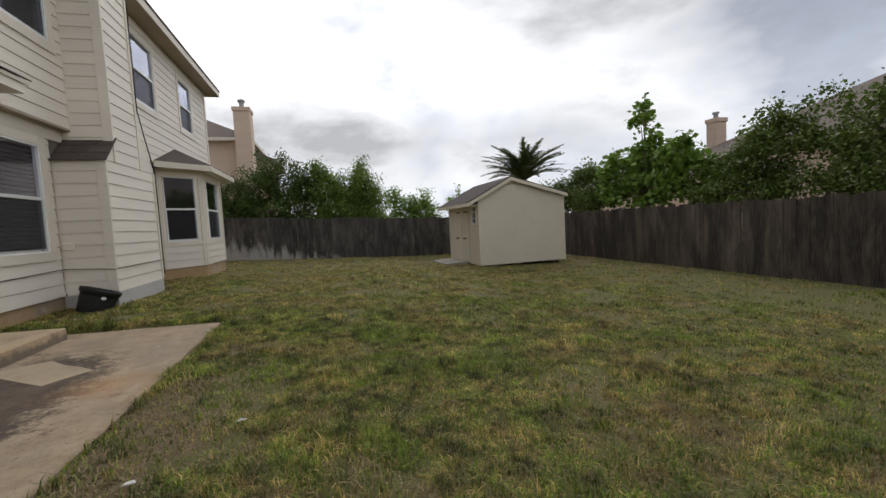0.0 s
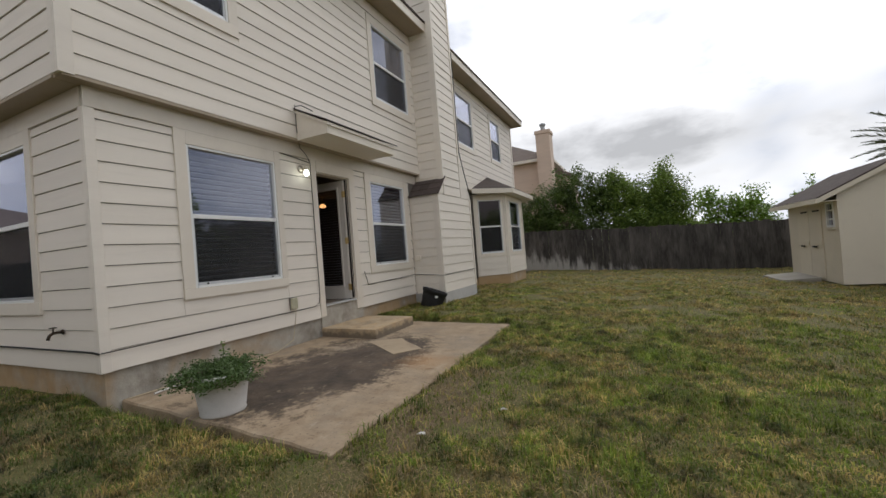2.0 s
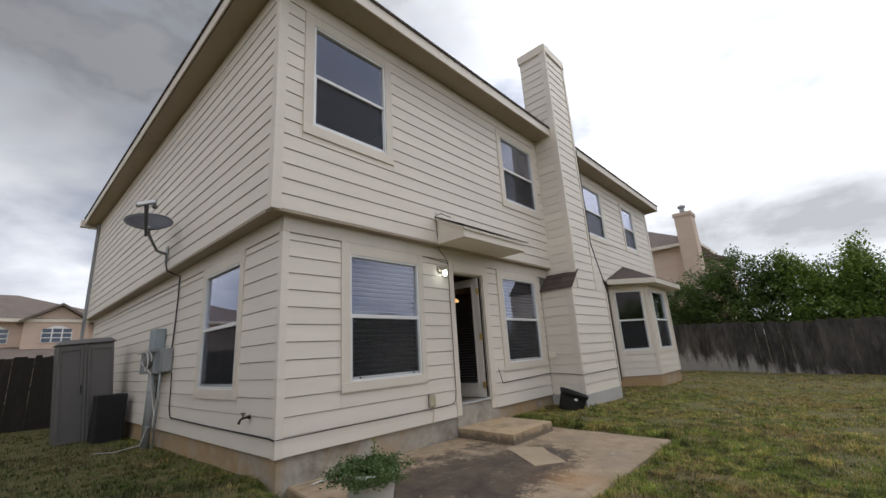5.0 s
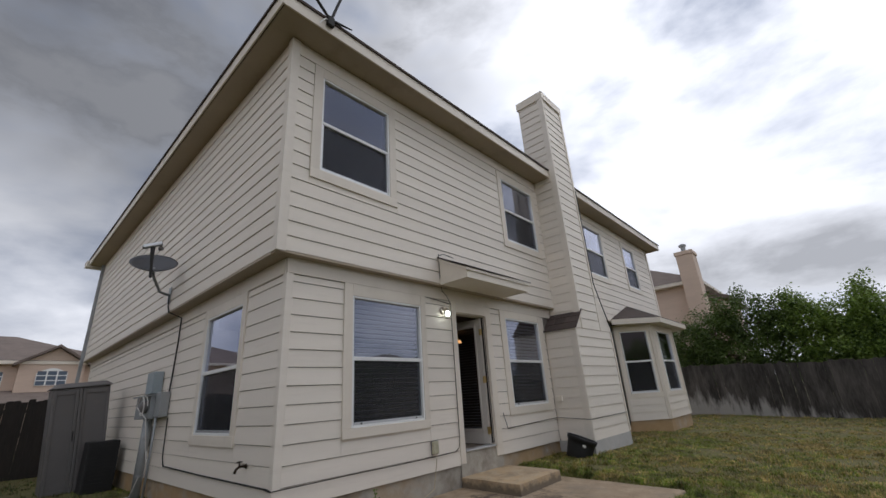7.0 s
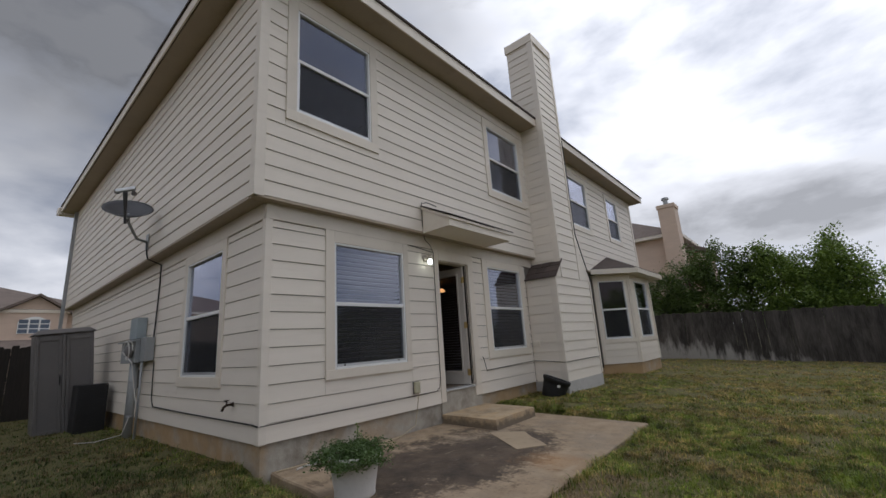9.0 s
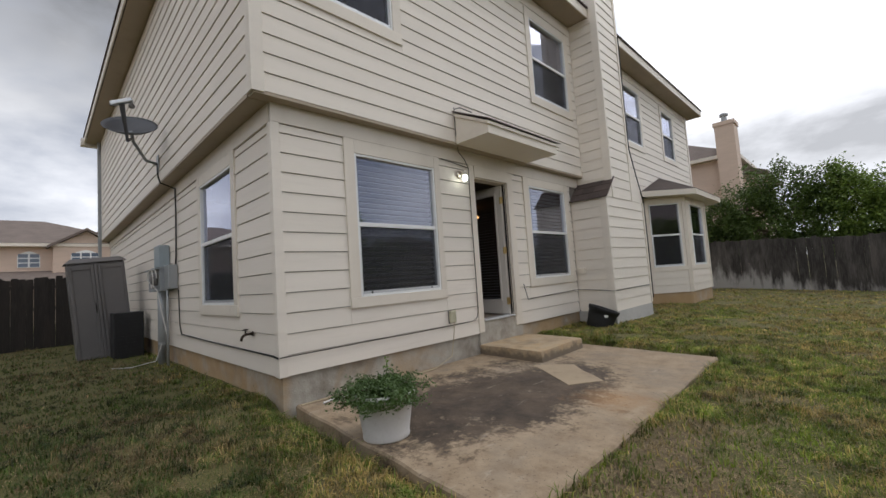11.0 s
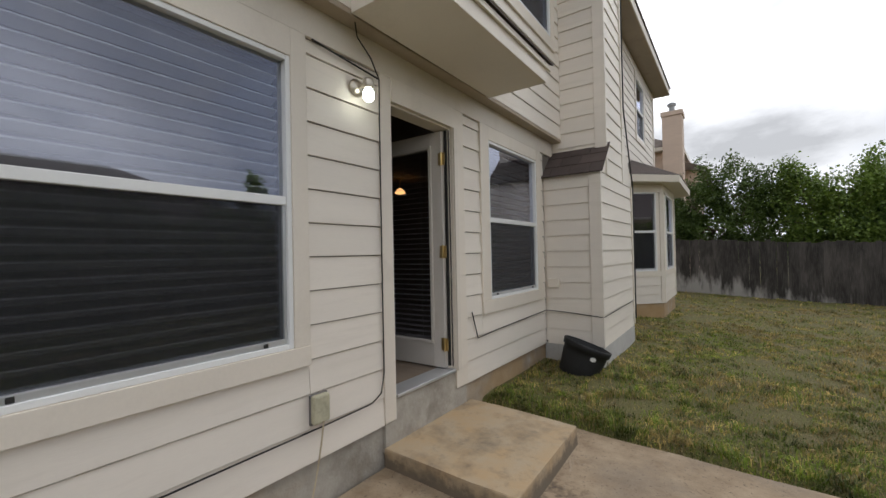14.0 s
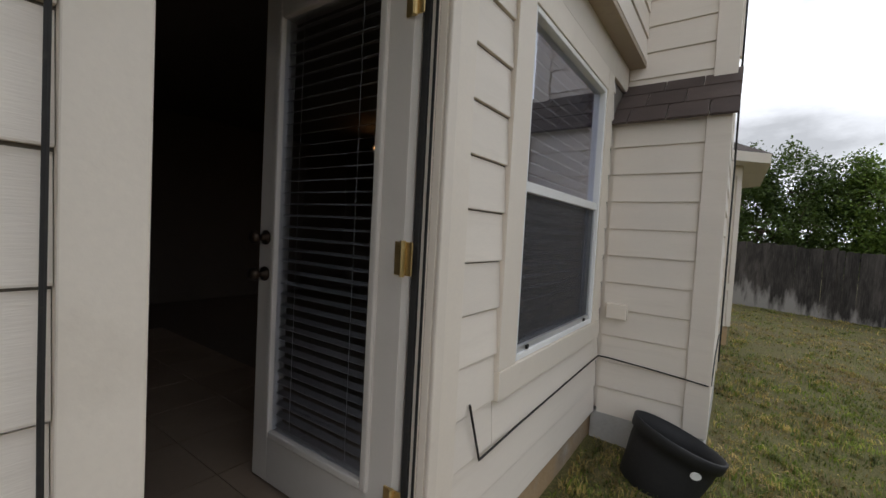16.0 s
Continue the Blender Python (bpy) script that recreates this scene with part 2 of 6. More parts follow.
def lawn_colour(n, p, blade):
    patch, fine = n.noise(p, 0.9, 5.0, 0.65, 0.6), n.noise(p, 5.0, 5.0, 0.65, 0.3)
    mixed = n.math("ADD", n.math("MULTIPLY", patch, 0.55), n.math("MULTIPLY", fine, 0.45))
    mixed = n.math("ADD", mixed, n.ramp(n.add("ShaderNodeSeparateXYZ", Vector=p).outputs[1], 2.0, 11.0, -0.01, 0.05))
    tone = n.math("MULTIPLY", n.ramp(n.noise(p, 1.7, 4.0, 0.6, 0.5), 0.3, 0.7, 0.72, 1.45), n.ramp(n.noise(p, 6.0, 5.0, 0.7, 0.4), 0.37, 0.63, 0.26, 1.62))
    if blade:
        r = n.add("ShaderNodeNewGeometry").outputs["Random Per Island"]
        green = n.mix(r, (0.105, 0.162, 0.016), (0.240, 0.295, 0.040))
        straw = n.mix(r, (0.27, 0.195, 0.060), (0.46, 0.345, 0.130))
        t = n.math("ADD", mixed, n.ramp(r, 0, 1, -0.10, 0.10))
        # side-yard shade is put into the colour: darker green, duller straw
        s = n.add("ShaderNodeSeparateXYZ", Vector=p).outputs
        yard_shade = n.math("MULTIPLY", n.ramp(n.math("ADD", s[0], n.ramp(patch, 0.3, 0.7, -1.4, 1.4)), 0.8, 3.2, 1.0, 0.0), n.ramp(n.math("ADD", s[1], n.ramp(fine, 0.3, 0.7, -0.4, 0.4)), -0.7, 0.3, 1.0, 0.0))
        green = n.mix(yard_shade, green, n.mix(r, (0.040, 0.068, 0.012), (0.105, 0.145, 0.030)))
        straw = n.mix(yard_shade, straw, n.mix(r, (0.12, 0.085, 0.040), (0.23, 0.165, 0.085)))
        both = n.mix(n.ramp(t, 0.475, 0.575), green, straw)
        return n.mix(1.0, both, n.add("ShaderNodeCombineXYZ", X=tone, Y=tone, Z=tone).outputs[0], "MULTIPLY")
    soil = n.mix(n.ramp(n.noise(p, 30.0, 6.0, 0.75), 0.36, 0.64), (0.075, 0.050, 0.028), (0.25, 0.180, 0.10))
    turf = n.mix(n.ramp(n.noise(p, 70.0, 5.0, 0.75), 0.36, 0.64), (0.050, 0.056, 0.014), (0.19, 0.170, 0.052))
    s = n.add("ShaderNodeSeparateXYZ", Vector=p).outputs
    strip = n.math("ADD", n.math("ABSOLUTE", n.math("SUBTRACT", s[0], 2.85)), n.math("MULTIPLY", n.math("ABSOLUTE", n.math("SUBTRACT", s[1], 0.9)), 0.42))
    strip = n.ramp(n.math("ADD", strip, n.ramp(fine, 0.25, 0.75, 0.3, -0.3)), 0.30, 0.65, 0.9, 0.0)
    return n.mix(n.math("MAXIMUM", n.ramp(mixed, 0.52, 0.66, 0.05, 0.6), strip), turf, soil)


def ground_build(n):
    p = spot(n)
    return shade(n, lawn_colour(n, p, False), 0.95, n.noise(p, 30.0, 6.0, 0.7), 0.02)


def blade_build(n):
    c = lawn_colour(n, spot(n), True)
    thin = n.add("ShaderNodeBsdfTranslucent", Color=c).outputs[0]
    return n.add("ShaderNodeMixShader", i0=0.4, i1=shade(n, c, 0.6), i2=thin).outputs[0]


def straw_build(n):
    r = n.add("ShaderNodeNewGeometry").outputs["Random Per Island"]
    return shade(n, n.mix(r, (0.14, 0.10, 0.05), (0.38, 0.29, 0.145)), 0.8)


def leaf_material(name, dark, light):
    def build(n):
        r = n.add("ShaderNodeNewGeometry").outputs["Random Per Island"]
        c = n.mix(r, dark, light)
        c = n.mix(n.ramp(n.noise(spot(n), 1.1, 3.0), 0.38, 0.62, 0.0, 0.7), c, light)
        skin = n.add("ShaderNodeBsdfPrincipled", Base_Color=c, Roughness=0.5).outputs[0]
        thin = n.add("ShaderNodeBsdfTranslucent", Color=c).outputs[0]
        return n.add("ShaderNodeMixShader", i0=0.28, i1=skin, i2=thin).outputs[0]
    return material(name, build)


def fence_build(tone):
    def build(n):
        p = n.stretch(spot(n), (1, 1, 0.06))
        r = n.add("ShaderNodeObjectInfo").outputs["Random"]
        grain, streak = n.noise(p, 70.0, 4.0, 0.6), n.noise(n.stretch(spot(n), (1, 1, 0.22)), 2.6, 5.0, 0.65)
        c = n.mix(r, tuple(v * 0.75 for v in tone), tuple(v * 1.35 for v in tone))
        c = n.mix(n.ramp(streak, 0.43, 0.62), n.mix(0.88, c, (0.018, 0.016, 0.014)), c)
        c = n.mix(n.ramp(grain, 0.45, 0.75, 0, 0.3), c, tuple(min(1.0, v * 3.2) for v in tone))
        c = n.mix(n.ramp(n.noise(n.stretch(spot(n), (1, 1, 0.3)), 1.9, 5.0, 0.6), 0.56, 0.74, 0.0, 0.4), c, tuple(min(1.0, v * 3.6) for v in tone))
        s = n.add("ShaderNodeSeparateXYZ", Vector=spot(n)).outputs
        pale = n.math("ADD", n.math("MULTIPLY", n.math("ABSOLUTE", n.math("SUBTRACT", s[0], 0.1)), 0.17), n.math("MULTIPLY", s[2], 0.85))
        pale = n.math("ADD", pale, n.ramp(streak, 0.3, 0.7, 0.45, -0.45))
        c = n.mix(n.ramp(pale, 0.35, 0.70, 0.8, 0.0), c, (0.42, 0.40, 0.375))
        return shade(n, c, 0.9, grain, 0.004)
    return build




def foundation_build(n):
    p = spot(n)
    fine = n.noise(p, 6.0, 6.0, 0.65)
    c = n.mix(n.ramp(fine, 0.3, 0.7), (0.33, 0.30, 0.25), (0.47, 0.435, 0.375))
    c = n.mix(n.ramp(n.noise(p, 0.8, 5.0, 0.6, 0.5), 0.49, 0.63, 0.0, 0.7), c, (0.42, 0.27, 0.125))
    c = n.mix(n.ramp(n.noise(p, 1.9, 7.0, 0.7), 0.50, 0.68, 0.0, 0.6), c, (0.15, 0.12, 0.085))
    y = n.add("ShaderNodeSeparateXYZ", Vector=p).outputs[1]
    clay = n.math("MULTIPLY", n.math("MAXIMUM", n.ramp(y, 0.04, 0.12, 1.0, 0.0), n.ramp(y, 3.8, 4.3)), n.ramp(n.noise(p, 1.3, 6.0, 0.65), 0.36, 0.56, 0.15, 0.85))
    c = n.mix(clay, c, n.mix(fine, (0.36, 0.22, 0.095), (0.46, 0.32, 0.17)))
    return shade(n, c, 0.92, n.math("ADD", n.noise(p, 45.0, 4.0), n.math("MULTIPLY", fine, 2.0)), 0.004)


FOUNDATION = material("foundation_concrete", foundation_build)
PATCH = worn("patch_concrete", (0.37, 0.29, 0.195), 0.9, 0.15, 2.5, 70, 0.001, dirt=(0.17, 0.13, 0.09), dirty=0.6)
PATIO = material("patio_concrete", patio_build)
STEP = material("step_concrete", step_build)
LAWN = material("lawn_soil", ground_build)
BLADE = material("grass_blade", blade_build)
FENCE = material("weathered_wood", fence_build((0.072, 0.064, 0.058)))
FENCE_DARK = material("dark_weathered_wood", fence_build((0.024, 0.019, 0.016)))
STRAW = material("dry_blade", straw_build)
FENCE_WARM = material("weathered_brown_wood", fence_build((0.10, 0.078, 0.062)))
LEAF_DARK = leaf_material("leaf_dark", (0.020, 0.042, 0.009), (0.115, 0.175, 0.034))
LEAF_FRESH = leaf_material("leaf_fresh", (0.07, 0.14, 0.02), (0.23, 0.36, 0.055))
LEAF_HEDGE = leaf_material("leaf_hedge", (0.036, 0.066, 0.012), (0.165, 0.23, 0.042))
LEAF_BRIGHT = leaf_material("leaf_bright", (0.034, 0.074, 0.012), (0.215, 0.31, 0.052))
BRONZE = worn("dark_bronze", (0.06, 0.042, 0.03), 0.4, 0.1, 8, 90, 0.0002, 0.8)
LEAF_PALM = leaf_material("leaf_palm", (0.035, 0.055, 0.018), (0.10, 0.125, 0.045))
LEAF_POT = leaf_material("leaf_pot", (0.035, 0.065, 0.018), (0.10, 0.165, 0.045))

# ---- builders ----


def box(bm, x0, x1, y0, y1, z0, z1):
    v = [bm.verts.new((x, y, z)) for x in (x0, x1) for y in (y0, y1) for z in (z0, z1)]
    for f in ((0, 1, 3, 2), (4, 6, 7, 5), (0, 4, 5, 1), (2, 3, 7, 6), (0, 2, 6, 4), (1, 5, 7, 3)):
        bm.faces.new([v[i] for i in f])
    return bm


def solid(bm, a, b):
    """Joins two rings of the same count into a closed body."""
    va, vb = [bm.verts.new(p) for p in a], [bm.verts.new(p) for p in b]
    k = len(va)
    bm.faces.new(va[::-1])
    bm.faces.new(vb)
    for i in range(k):
        bm.faces.new((va[i], va[(i + 1) % k], vb[(i + 1) % k], vb[i]))
    return bm


def turned(bm, rings, sides=16, centre=(0, 0), caps=True):
    """A body of revolution: rings of (radius, z)."""
    loops = []
    for r, z in rings:
        loops.append([bm.verts.new((centre[0] + r * math.cos(2 * math.pi * i / sides), centre[1] + r * math.sin(2 * math.pi * i / sides), z)) for i in range(sides)])
    for a, b in zip(loops, loops[1:]):
        for i in range(sides):
            bm.faces.new((a[i], a[(i + 1) % sides], b[(i + 1) % sides], b[i]))
    if caps:
        bm.faces.new(loops[0][::-1])
        bm.faces.new(loops[-1])
    return bm


def tube(bm, points, radius, sides=6):
    """A round tube along points; radius is one number or one for each point."""
    pts = [Vector(p) for p in points]
    loops = []
    for i, p in enumerate(pts):
        d = (pts[min(i + 1, len(pts) - 1)] - pts[max(i - 1, 0)]).normalized()
        u = d.cross(Vector((0.31, 0.17, 0.93))).normalized()
        w = d.cross(u)
        r = radius[i] if isinstance(radius, (list, tuple)) else radius
        loops.append([bm.verts.new(p + r * (math.cos(2 * math.pi * k / sides) * u + math.sin(2 * math.pi * k / sides) * w)) for k in range(sides)])
    for a, b in zip(loops, loops[1:]):
        for k in range(sides):
            bm.faces.new((a[k], a[(k + 1) % sides], b[(k + 1) % sides], b[k]))
    bm.faces.new(loops[0][::-1])
    bm.faces.new(loops[-1])
    return bm


def part(name, bm, mat, parent=None, label="", smooth=False, bevel=0.0):
    if isinstance(bm, bpy.types.Mesh):
        data = bm
    else:
        if bevel:
            bmesh.ops.bevel(bm, geom=bm.edges[:], offset=bevel, segments=2, affect="EDGES", profile=0.5)
        bmesh.ops.recalc_face_normals(bm, faces=bm.faces[:])
        data = bpy.data.meshes.new(name)
        bm.to_mesh(data)
        bm.free()
        data.materials.append(mat)
        if smooth:
            data.shade_smooth()
    ob = new(name, data)
    ob.parent = parent
    return tagged(ob, label)


def thing(name, label, category, loc=(0, 0, 0), rz=0.0, group="", kind=""):
    ob = new(name)
    ob.empty_display_size = 0.2
    ob.matrix_basis = pose(*loc, 0, 0, rz)
    return tagged(ob, label, category, group, kind)


def mesh_of(name, verts, faces, mat):
    data = bpy.data.meshes.new(name)
    data.from_pydata(verts, [], faces)
    data.materials.append(mat)
    return data


def B():
    return bmesh.new()

# ---- ground ----
LEVEL = [(-60, 0.10), (-8, 0.10), (-1, 0.14), (0, 0.20), (1.5, 0.13), (3, 0.04), (5, -0.02), (7, -0.16), (9.5, -0.29), (13.7, -0.42), (60, -0.5)]


def ease(a, b, v):
    t = min(max((v - a) / (b - a), 0.0), 1.0)
    return t * t * (3 - 2 * t)


def ground_z(x, y):
    """The height of the lawn."""
    z = float(np.interp(x, [p[0] for p in LEVEL], [p[1] for p in LEVEL]))
    z -= 0.10 * ease(6, 16, y) * (1 - ease(5, 12, x)) * ease(-3, 0, x)
    z -= 0.04 * ease(0.3, -1.0, y) * ease(-1, 1, x) * (1 - ease(3, 5, x))
    under = ease(-0.35, 0.05, x) * (1 - ease(2.45, 2.75, x)) * ease(-0.25, 0.05, y) * (1 - ease(4.0, 4.25, y))
    z = z * (1 - under) - 0.02 * under
    near = ease(-40, -20, -abs(x - 5)) * ease(-45, -25, -abs(y - 5))
    return z + 0.018 * near * (1 - under) * noise.fractal(Vector((x * 0.9, y * 0.9, 0)), 1.0, 2.0, 4)


def grid_line(lo, hi, step, ends):
    inner = list(np.arange(lo, hi + 1e-6, step))
    return [-e for e in ends[::-1]] + inner + list(ends)


def build_ground():
    xs, ys = grid_line(-14, 16, 0.2, (22, 40, 90, 300, 1500)), grid_line(-9, 19, 0.2, (24, 40, 90, 300, 1500))
    verts = [(x, y, ground_z(x, y)) for y in ys for x in xs]
    w = len(xs)
    faces = [(j * w + i, j * w + i + 1, (j + 1) * w + i + 1, (j + 1) * w + i) for j in range(len(ys) - 1) for i in range(w - 1)]
    data = mesh_of("ground", verts, faces, LAWN)
    data.shade_smooth()
    tagged(new("ground", data), "patchy lawn of green and straw-coloured grass over bare soil", "ground", kind="structure")


build_ground()

# ---- the house: numbers ----
UP = Vector((0, 0, 1))
FACE_UP, SIDE_UP = 0.13, -0.205      # upper storey stands out over the lower one
OVER_Z, SOFFIT_Z, END_Y, DEEP = 3.02, 6.10, 14.1, 12.2
LOW_Z = [0.40 + 0.1925 * k for k in range(0, 13)] + [2.80]
HIGH_Z = [OVER_Z] + [3.205 + 0.191 * k for k in range(0, 15)] + [6.1]
DOOR_Y0, DOOR_Y1, DOOR_Z0, DOOR_Z1 = 2.90, 3.66, 0.58, 2.63
# openings: y0, y1, z0, z1
W1, W2 = (0.888, 2.10, 1.06, 2.645), (4.30, 5.50, 1.095, 2.665)
U1, U2, U3, U4 = (0.255, 1.445, 4.20, 5.70), (4.54, 5.76, 4.24, 5.68), (8.50, 9.72, 4.25, 5.70), (11.48, 12.50, 4.30, 5.70)
S1 = (-2.40, -1.13, 1.06, 2.66)       # on the side wall: x0, x1, z0, z1
CH_X, CH_LOW, CH_HIGH, CH_TOP = 0.69, (5.76, 7.58), (6.08, 7.04), 8.55


def wall(name, along, at, thick, s0, s1, z0, z1, holes, mat, label):
    """An upright wall with openings. along: 'y' (at is x) or 'x' (at is y); thick goes inwards from at."""
    bm = B()
    ss, zs = sorted({s0, s1, *(h[k] for h in holes for k in (0, 1))}), sorted({z0, z1, *(h[k] for h in holes for k in (2, 3))})
    for a, b in zip(ss, ss[1:]):
        run = None
        for c, d in zip(zs, zs[1:]):
            gap = any(h[0] <= (a + b) / 2 <= h[1] and h[2] <= (c + d) / 2 <= h[3] for h in holes)
            if gap and run:
                runs(bm, along, at, thick, a, b, *run)
                run = None
            elif not gap:
                run = (run[0], d) if run else (c, d)
        if run:
            runs(bm, along, at, thick, a, b, *run)
    return tagged(part(name, bm, mat), label, "wall", kind="structure")


def runs(bm, along, at, thick, a, b, c, d):
    lo, hi = sorted((at, at + thick))
    if along == "y":
        box(bm, lo, hi, a, b, c, d)
    else:
        box(bm, a, b, lo, hi, c, d)


def board(parent, origin, along, out, s0, s1, za, zb, course, name="siding_board"):
    """One lapped board from s0 to s1, thick at its lower edge."""
    if s1 - s0 < 0.01 or zb - za < 0.008:
        return
    lo, hi = course
    thick = lambda z: 0.0145 - 0.0105 * (z - lo) / max(hi - lo, 0.01)
    # added gap: the dark wall behind it draws the lap's shadow line
    zb -= 0.0065 if zb == hi else 0.0
    ring = [(0.0, za), (thick(za), za), (thick(za) + 0.001, za + 0.004), (thick(zb), zb), (0.0, zb)]
    ends = [[origin + along * s + out * d + UP * z for d, z in ring] for s in (s0 + 0.0015, s1 - 0.0015)]
    part(name, solid(B(), *ends), SIDING, parent)


def siding(parent, origin, along, out, s0, s1, courses, holes=()):
    """Boards on a face, cut round its openings; holes are (s0, s1, z0, z1)."""
    origin, along, out = Vector(origin), Vector(along), Vector(out)
    for lo, hi in zip(courses, courses[1:]):
        cuts = sorted(h for h in holes if h[2] < hi - 0.002 and h[3] > lo + 0.002)
        s = s0
        for h in cuts:
            board(parent, origin, along, out, s, h[0], lo, hi, (lo, hi))
            if h[2] > lo + 0.01:
                board(parent, origin, along, out, h[0], h[1], lo, h[2], (lo, hi))
            if h[3] < hi - 0.01:
                board(parent, origin, along, out, h[0], h[1], h[3], hi, (lo, hi))
            s = max(s, h[1])
        board(parent, origin, along, out, s, s1, lo, hi, (lo, hi))


def slab(name, parent, mat, x0, x1, y0, y1, z0, z1, label="", bevel=0.003):
    return part(name, box(B(), x0, x1, y0, y1, z0, z1), mat, parent, label, bevel=bevel)


# ---- lower storey ----
foundation = tagged(part("foundation", box(box(B(), -DEEP + 0.02, -0.02, 0.02, END_Y - 0.1, -0.6, 0.43), -0.5, -0.021, 0.4, 0.41, -0.6, -0.5), FOUNDATION), "stained concrete foundation under the siding", "foundation", kind="structure")
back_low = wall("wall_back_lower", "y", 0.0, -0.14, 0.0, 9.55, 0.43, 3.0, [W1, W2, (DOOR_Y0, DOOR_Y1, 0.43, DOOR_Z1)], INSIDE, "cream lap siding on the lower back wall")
T1, T2 = (0.76, 2.20, 0.95, 2.80), (4.14, 5.64, 0.97, 2.80)
TD = (2.79, 3.84, 0.40, 2.80)
siding(back_low, (0, 0, 0), (0, 1, 0), (1, 0, 0), 0.065, CH_LOW[0] - 0.02, LOW_Z, [T1, T2, TD])
side_low = wall("wall_side_lower", "x", 0.0, 0.14, -DEEP, -0.145, 0.43, 3.0, [S1], INSIDE, "cream lap siding on the lower side wall")
TS = (-2.52, -1.01, 0.935, 2.80)
siding(side_low, (0, 0, 0), (1, 0, 0), (0, -1, 0), -DEEP, -0.065, LOW_Z, [TS])
back_far = wall("wall_back_far_lower", "y", 0.0, -0.14, 12.9, END_Y, 0.43, 3.0, [], INSIDE, "cream lap siding beyond the bay window")
siding(back_far, (0, 0, 0), (0, 1, 0), (1, 0, 0), 13.4, END_Y, LOW_Z)
far_side = wall("wall_side_far", "x", END_Y, -0.14, -DEEP, -0.145, 0.43, SOFFIT_Z, [], SIDING, "cream siding on the far side of the house")
front = wall("wall_front", "y", -DEEP, 0.14, 0.15, END_Y - 0.15, 0.43, SOFFIT_Z, [], SIDING, "cream front wall of the house")


def trim(name, bm, label):
    # overhang undersides take the shade-darkened soffit colour
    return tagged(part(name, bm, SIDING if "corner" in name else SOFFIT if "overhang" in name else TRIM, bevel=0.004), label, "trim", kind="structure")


trim("trim_frieze_back", box(B(), 0.0, 0.026, -0.02, CH_LOW[0] + 0.3, 2.80, 3.0), "tan painted frieze board under the overhang")
trim("trim_frieze_side", box(B(), -DEEP, -0.022, -0.026, 0.0, 2.80, 3.0), "tan painted frieze board under the overhang")
trim("trim_corner", box(box(B(), 0.0, 0.024, -0.024, 0.065, 0.395, 2.80), -0.065, -0.002, -0.024, 0.0, 0.395, 2.80), "cream corner board of the lower storey")
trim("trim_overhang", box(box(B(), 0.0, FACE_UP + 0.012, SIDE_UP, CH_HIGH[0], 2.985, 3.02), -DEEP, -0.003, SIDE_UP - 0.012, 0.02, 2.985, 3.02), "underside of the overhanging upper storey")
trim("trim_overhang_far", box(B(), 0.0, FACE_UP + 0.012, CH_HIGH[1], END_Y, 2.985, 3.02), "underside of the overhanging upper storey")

# ---- upper storey ----
back_up = wall("wall_back_upper", "y", FACE_UP, -0.14, SIDE_UP, END_Y, OVER_Z, SOFFIT_Z, [U1, U2, U3, U4], INSIDE, "cream lap siding on the upper back wall")
V1, V2, V3, V4 = (0.12, 1.575, 4.06, 5.86), (4.41, 5.89, 4.10, 5.84), (8.37, 9.85, 4.11, 5.84), (11.36, 12.62, 4.16, 5.84)
siding(back_up, (FACE_UP, 0, 0), (0, 1, 0), (1, 0, 0), SIDE_UP + 0.09, CH_HIGH[0] - 0.01, HIGH_Z, [V1, V2])
siding(back_up, (FACE_UP, 0, 0), (0, 1, 0), (1, 0, 0), CH_HIGH[1] + 0.02, END_Y - 0.1, HIGH_Z, [V3, V4])
side_up = wall("wall_side_upper", "x", SIDE_UP, 0.14, -DEEP, FACE_UP - 0.145, OVER_Z, SOFFIT_Z, [], INSIDE, "cream lap siding on the upper side wall")
siding(side_up, (0, SIDE_UP, 0), (1, 0, 0), (0, -1, 0), -DEEP, FACE_UP - 0.09, HIGH_Z)
trim("trim_corner_upper", box(box(B(), FACE_UP, FACE_UP + 0.03, SIDE_UP - 0.03, SIDE_UP + 0.09, 3.0, 6.09), FACE_UP - 0.09, FACE_UP - 0.002, SIDE_UP - 0.03, SIDE_UP, 3.0, 6.09), "cream corner board of the upper storey")
trim("trim_corner_far", box(B(), FACE_UP, FACE_UP + 0.03, END_Y - 0.1, END_Y + 0.03, 3.0, 6.09), "cream corner board of the upper storey")


# ---- roof ----
EAVE_X, EAVE_Y, EAVE_END = 0.53, -0.56, 14.48
roof = tagged(part("roof", solid(B(), [(EAVE_X + 0.03, EAVE_Y - 0.03, 6.30), (EAVE_X + 0.03, EAVE_END + 0.03, 6.30), (-DEEP - 0.5, EAVE_END + 0.03, 6.30), (-DEEP - 0.5, EAVE_Y - 0.03, 6.30)],
                                  [(-5.8, 5.2, 9.2), (-5.8, 8.6, 9.2), (-6.0, 8.6, 9.2), (-6.0, 5.2, 9.2)]), SHINGLE), "dark brown shingled hip roof", "roof", kind="structure")
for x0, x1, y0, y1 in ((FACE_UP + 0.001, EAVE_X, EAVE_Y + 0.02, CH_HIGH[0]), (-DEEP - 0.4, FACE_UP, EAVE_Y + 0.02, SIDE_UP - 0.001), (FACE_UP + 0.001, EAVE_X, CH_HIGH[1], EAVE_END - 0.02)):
    tagged(part("soffit", box(B(), x0, x1, y0, y1, 6.10, 6.12), SOFFIT), "tan soffit under the eaves, darkened in colour for shade", "soffit", kind="structure")
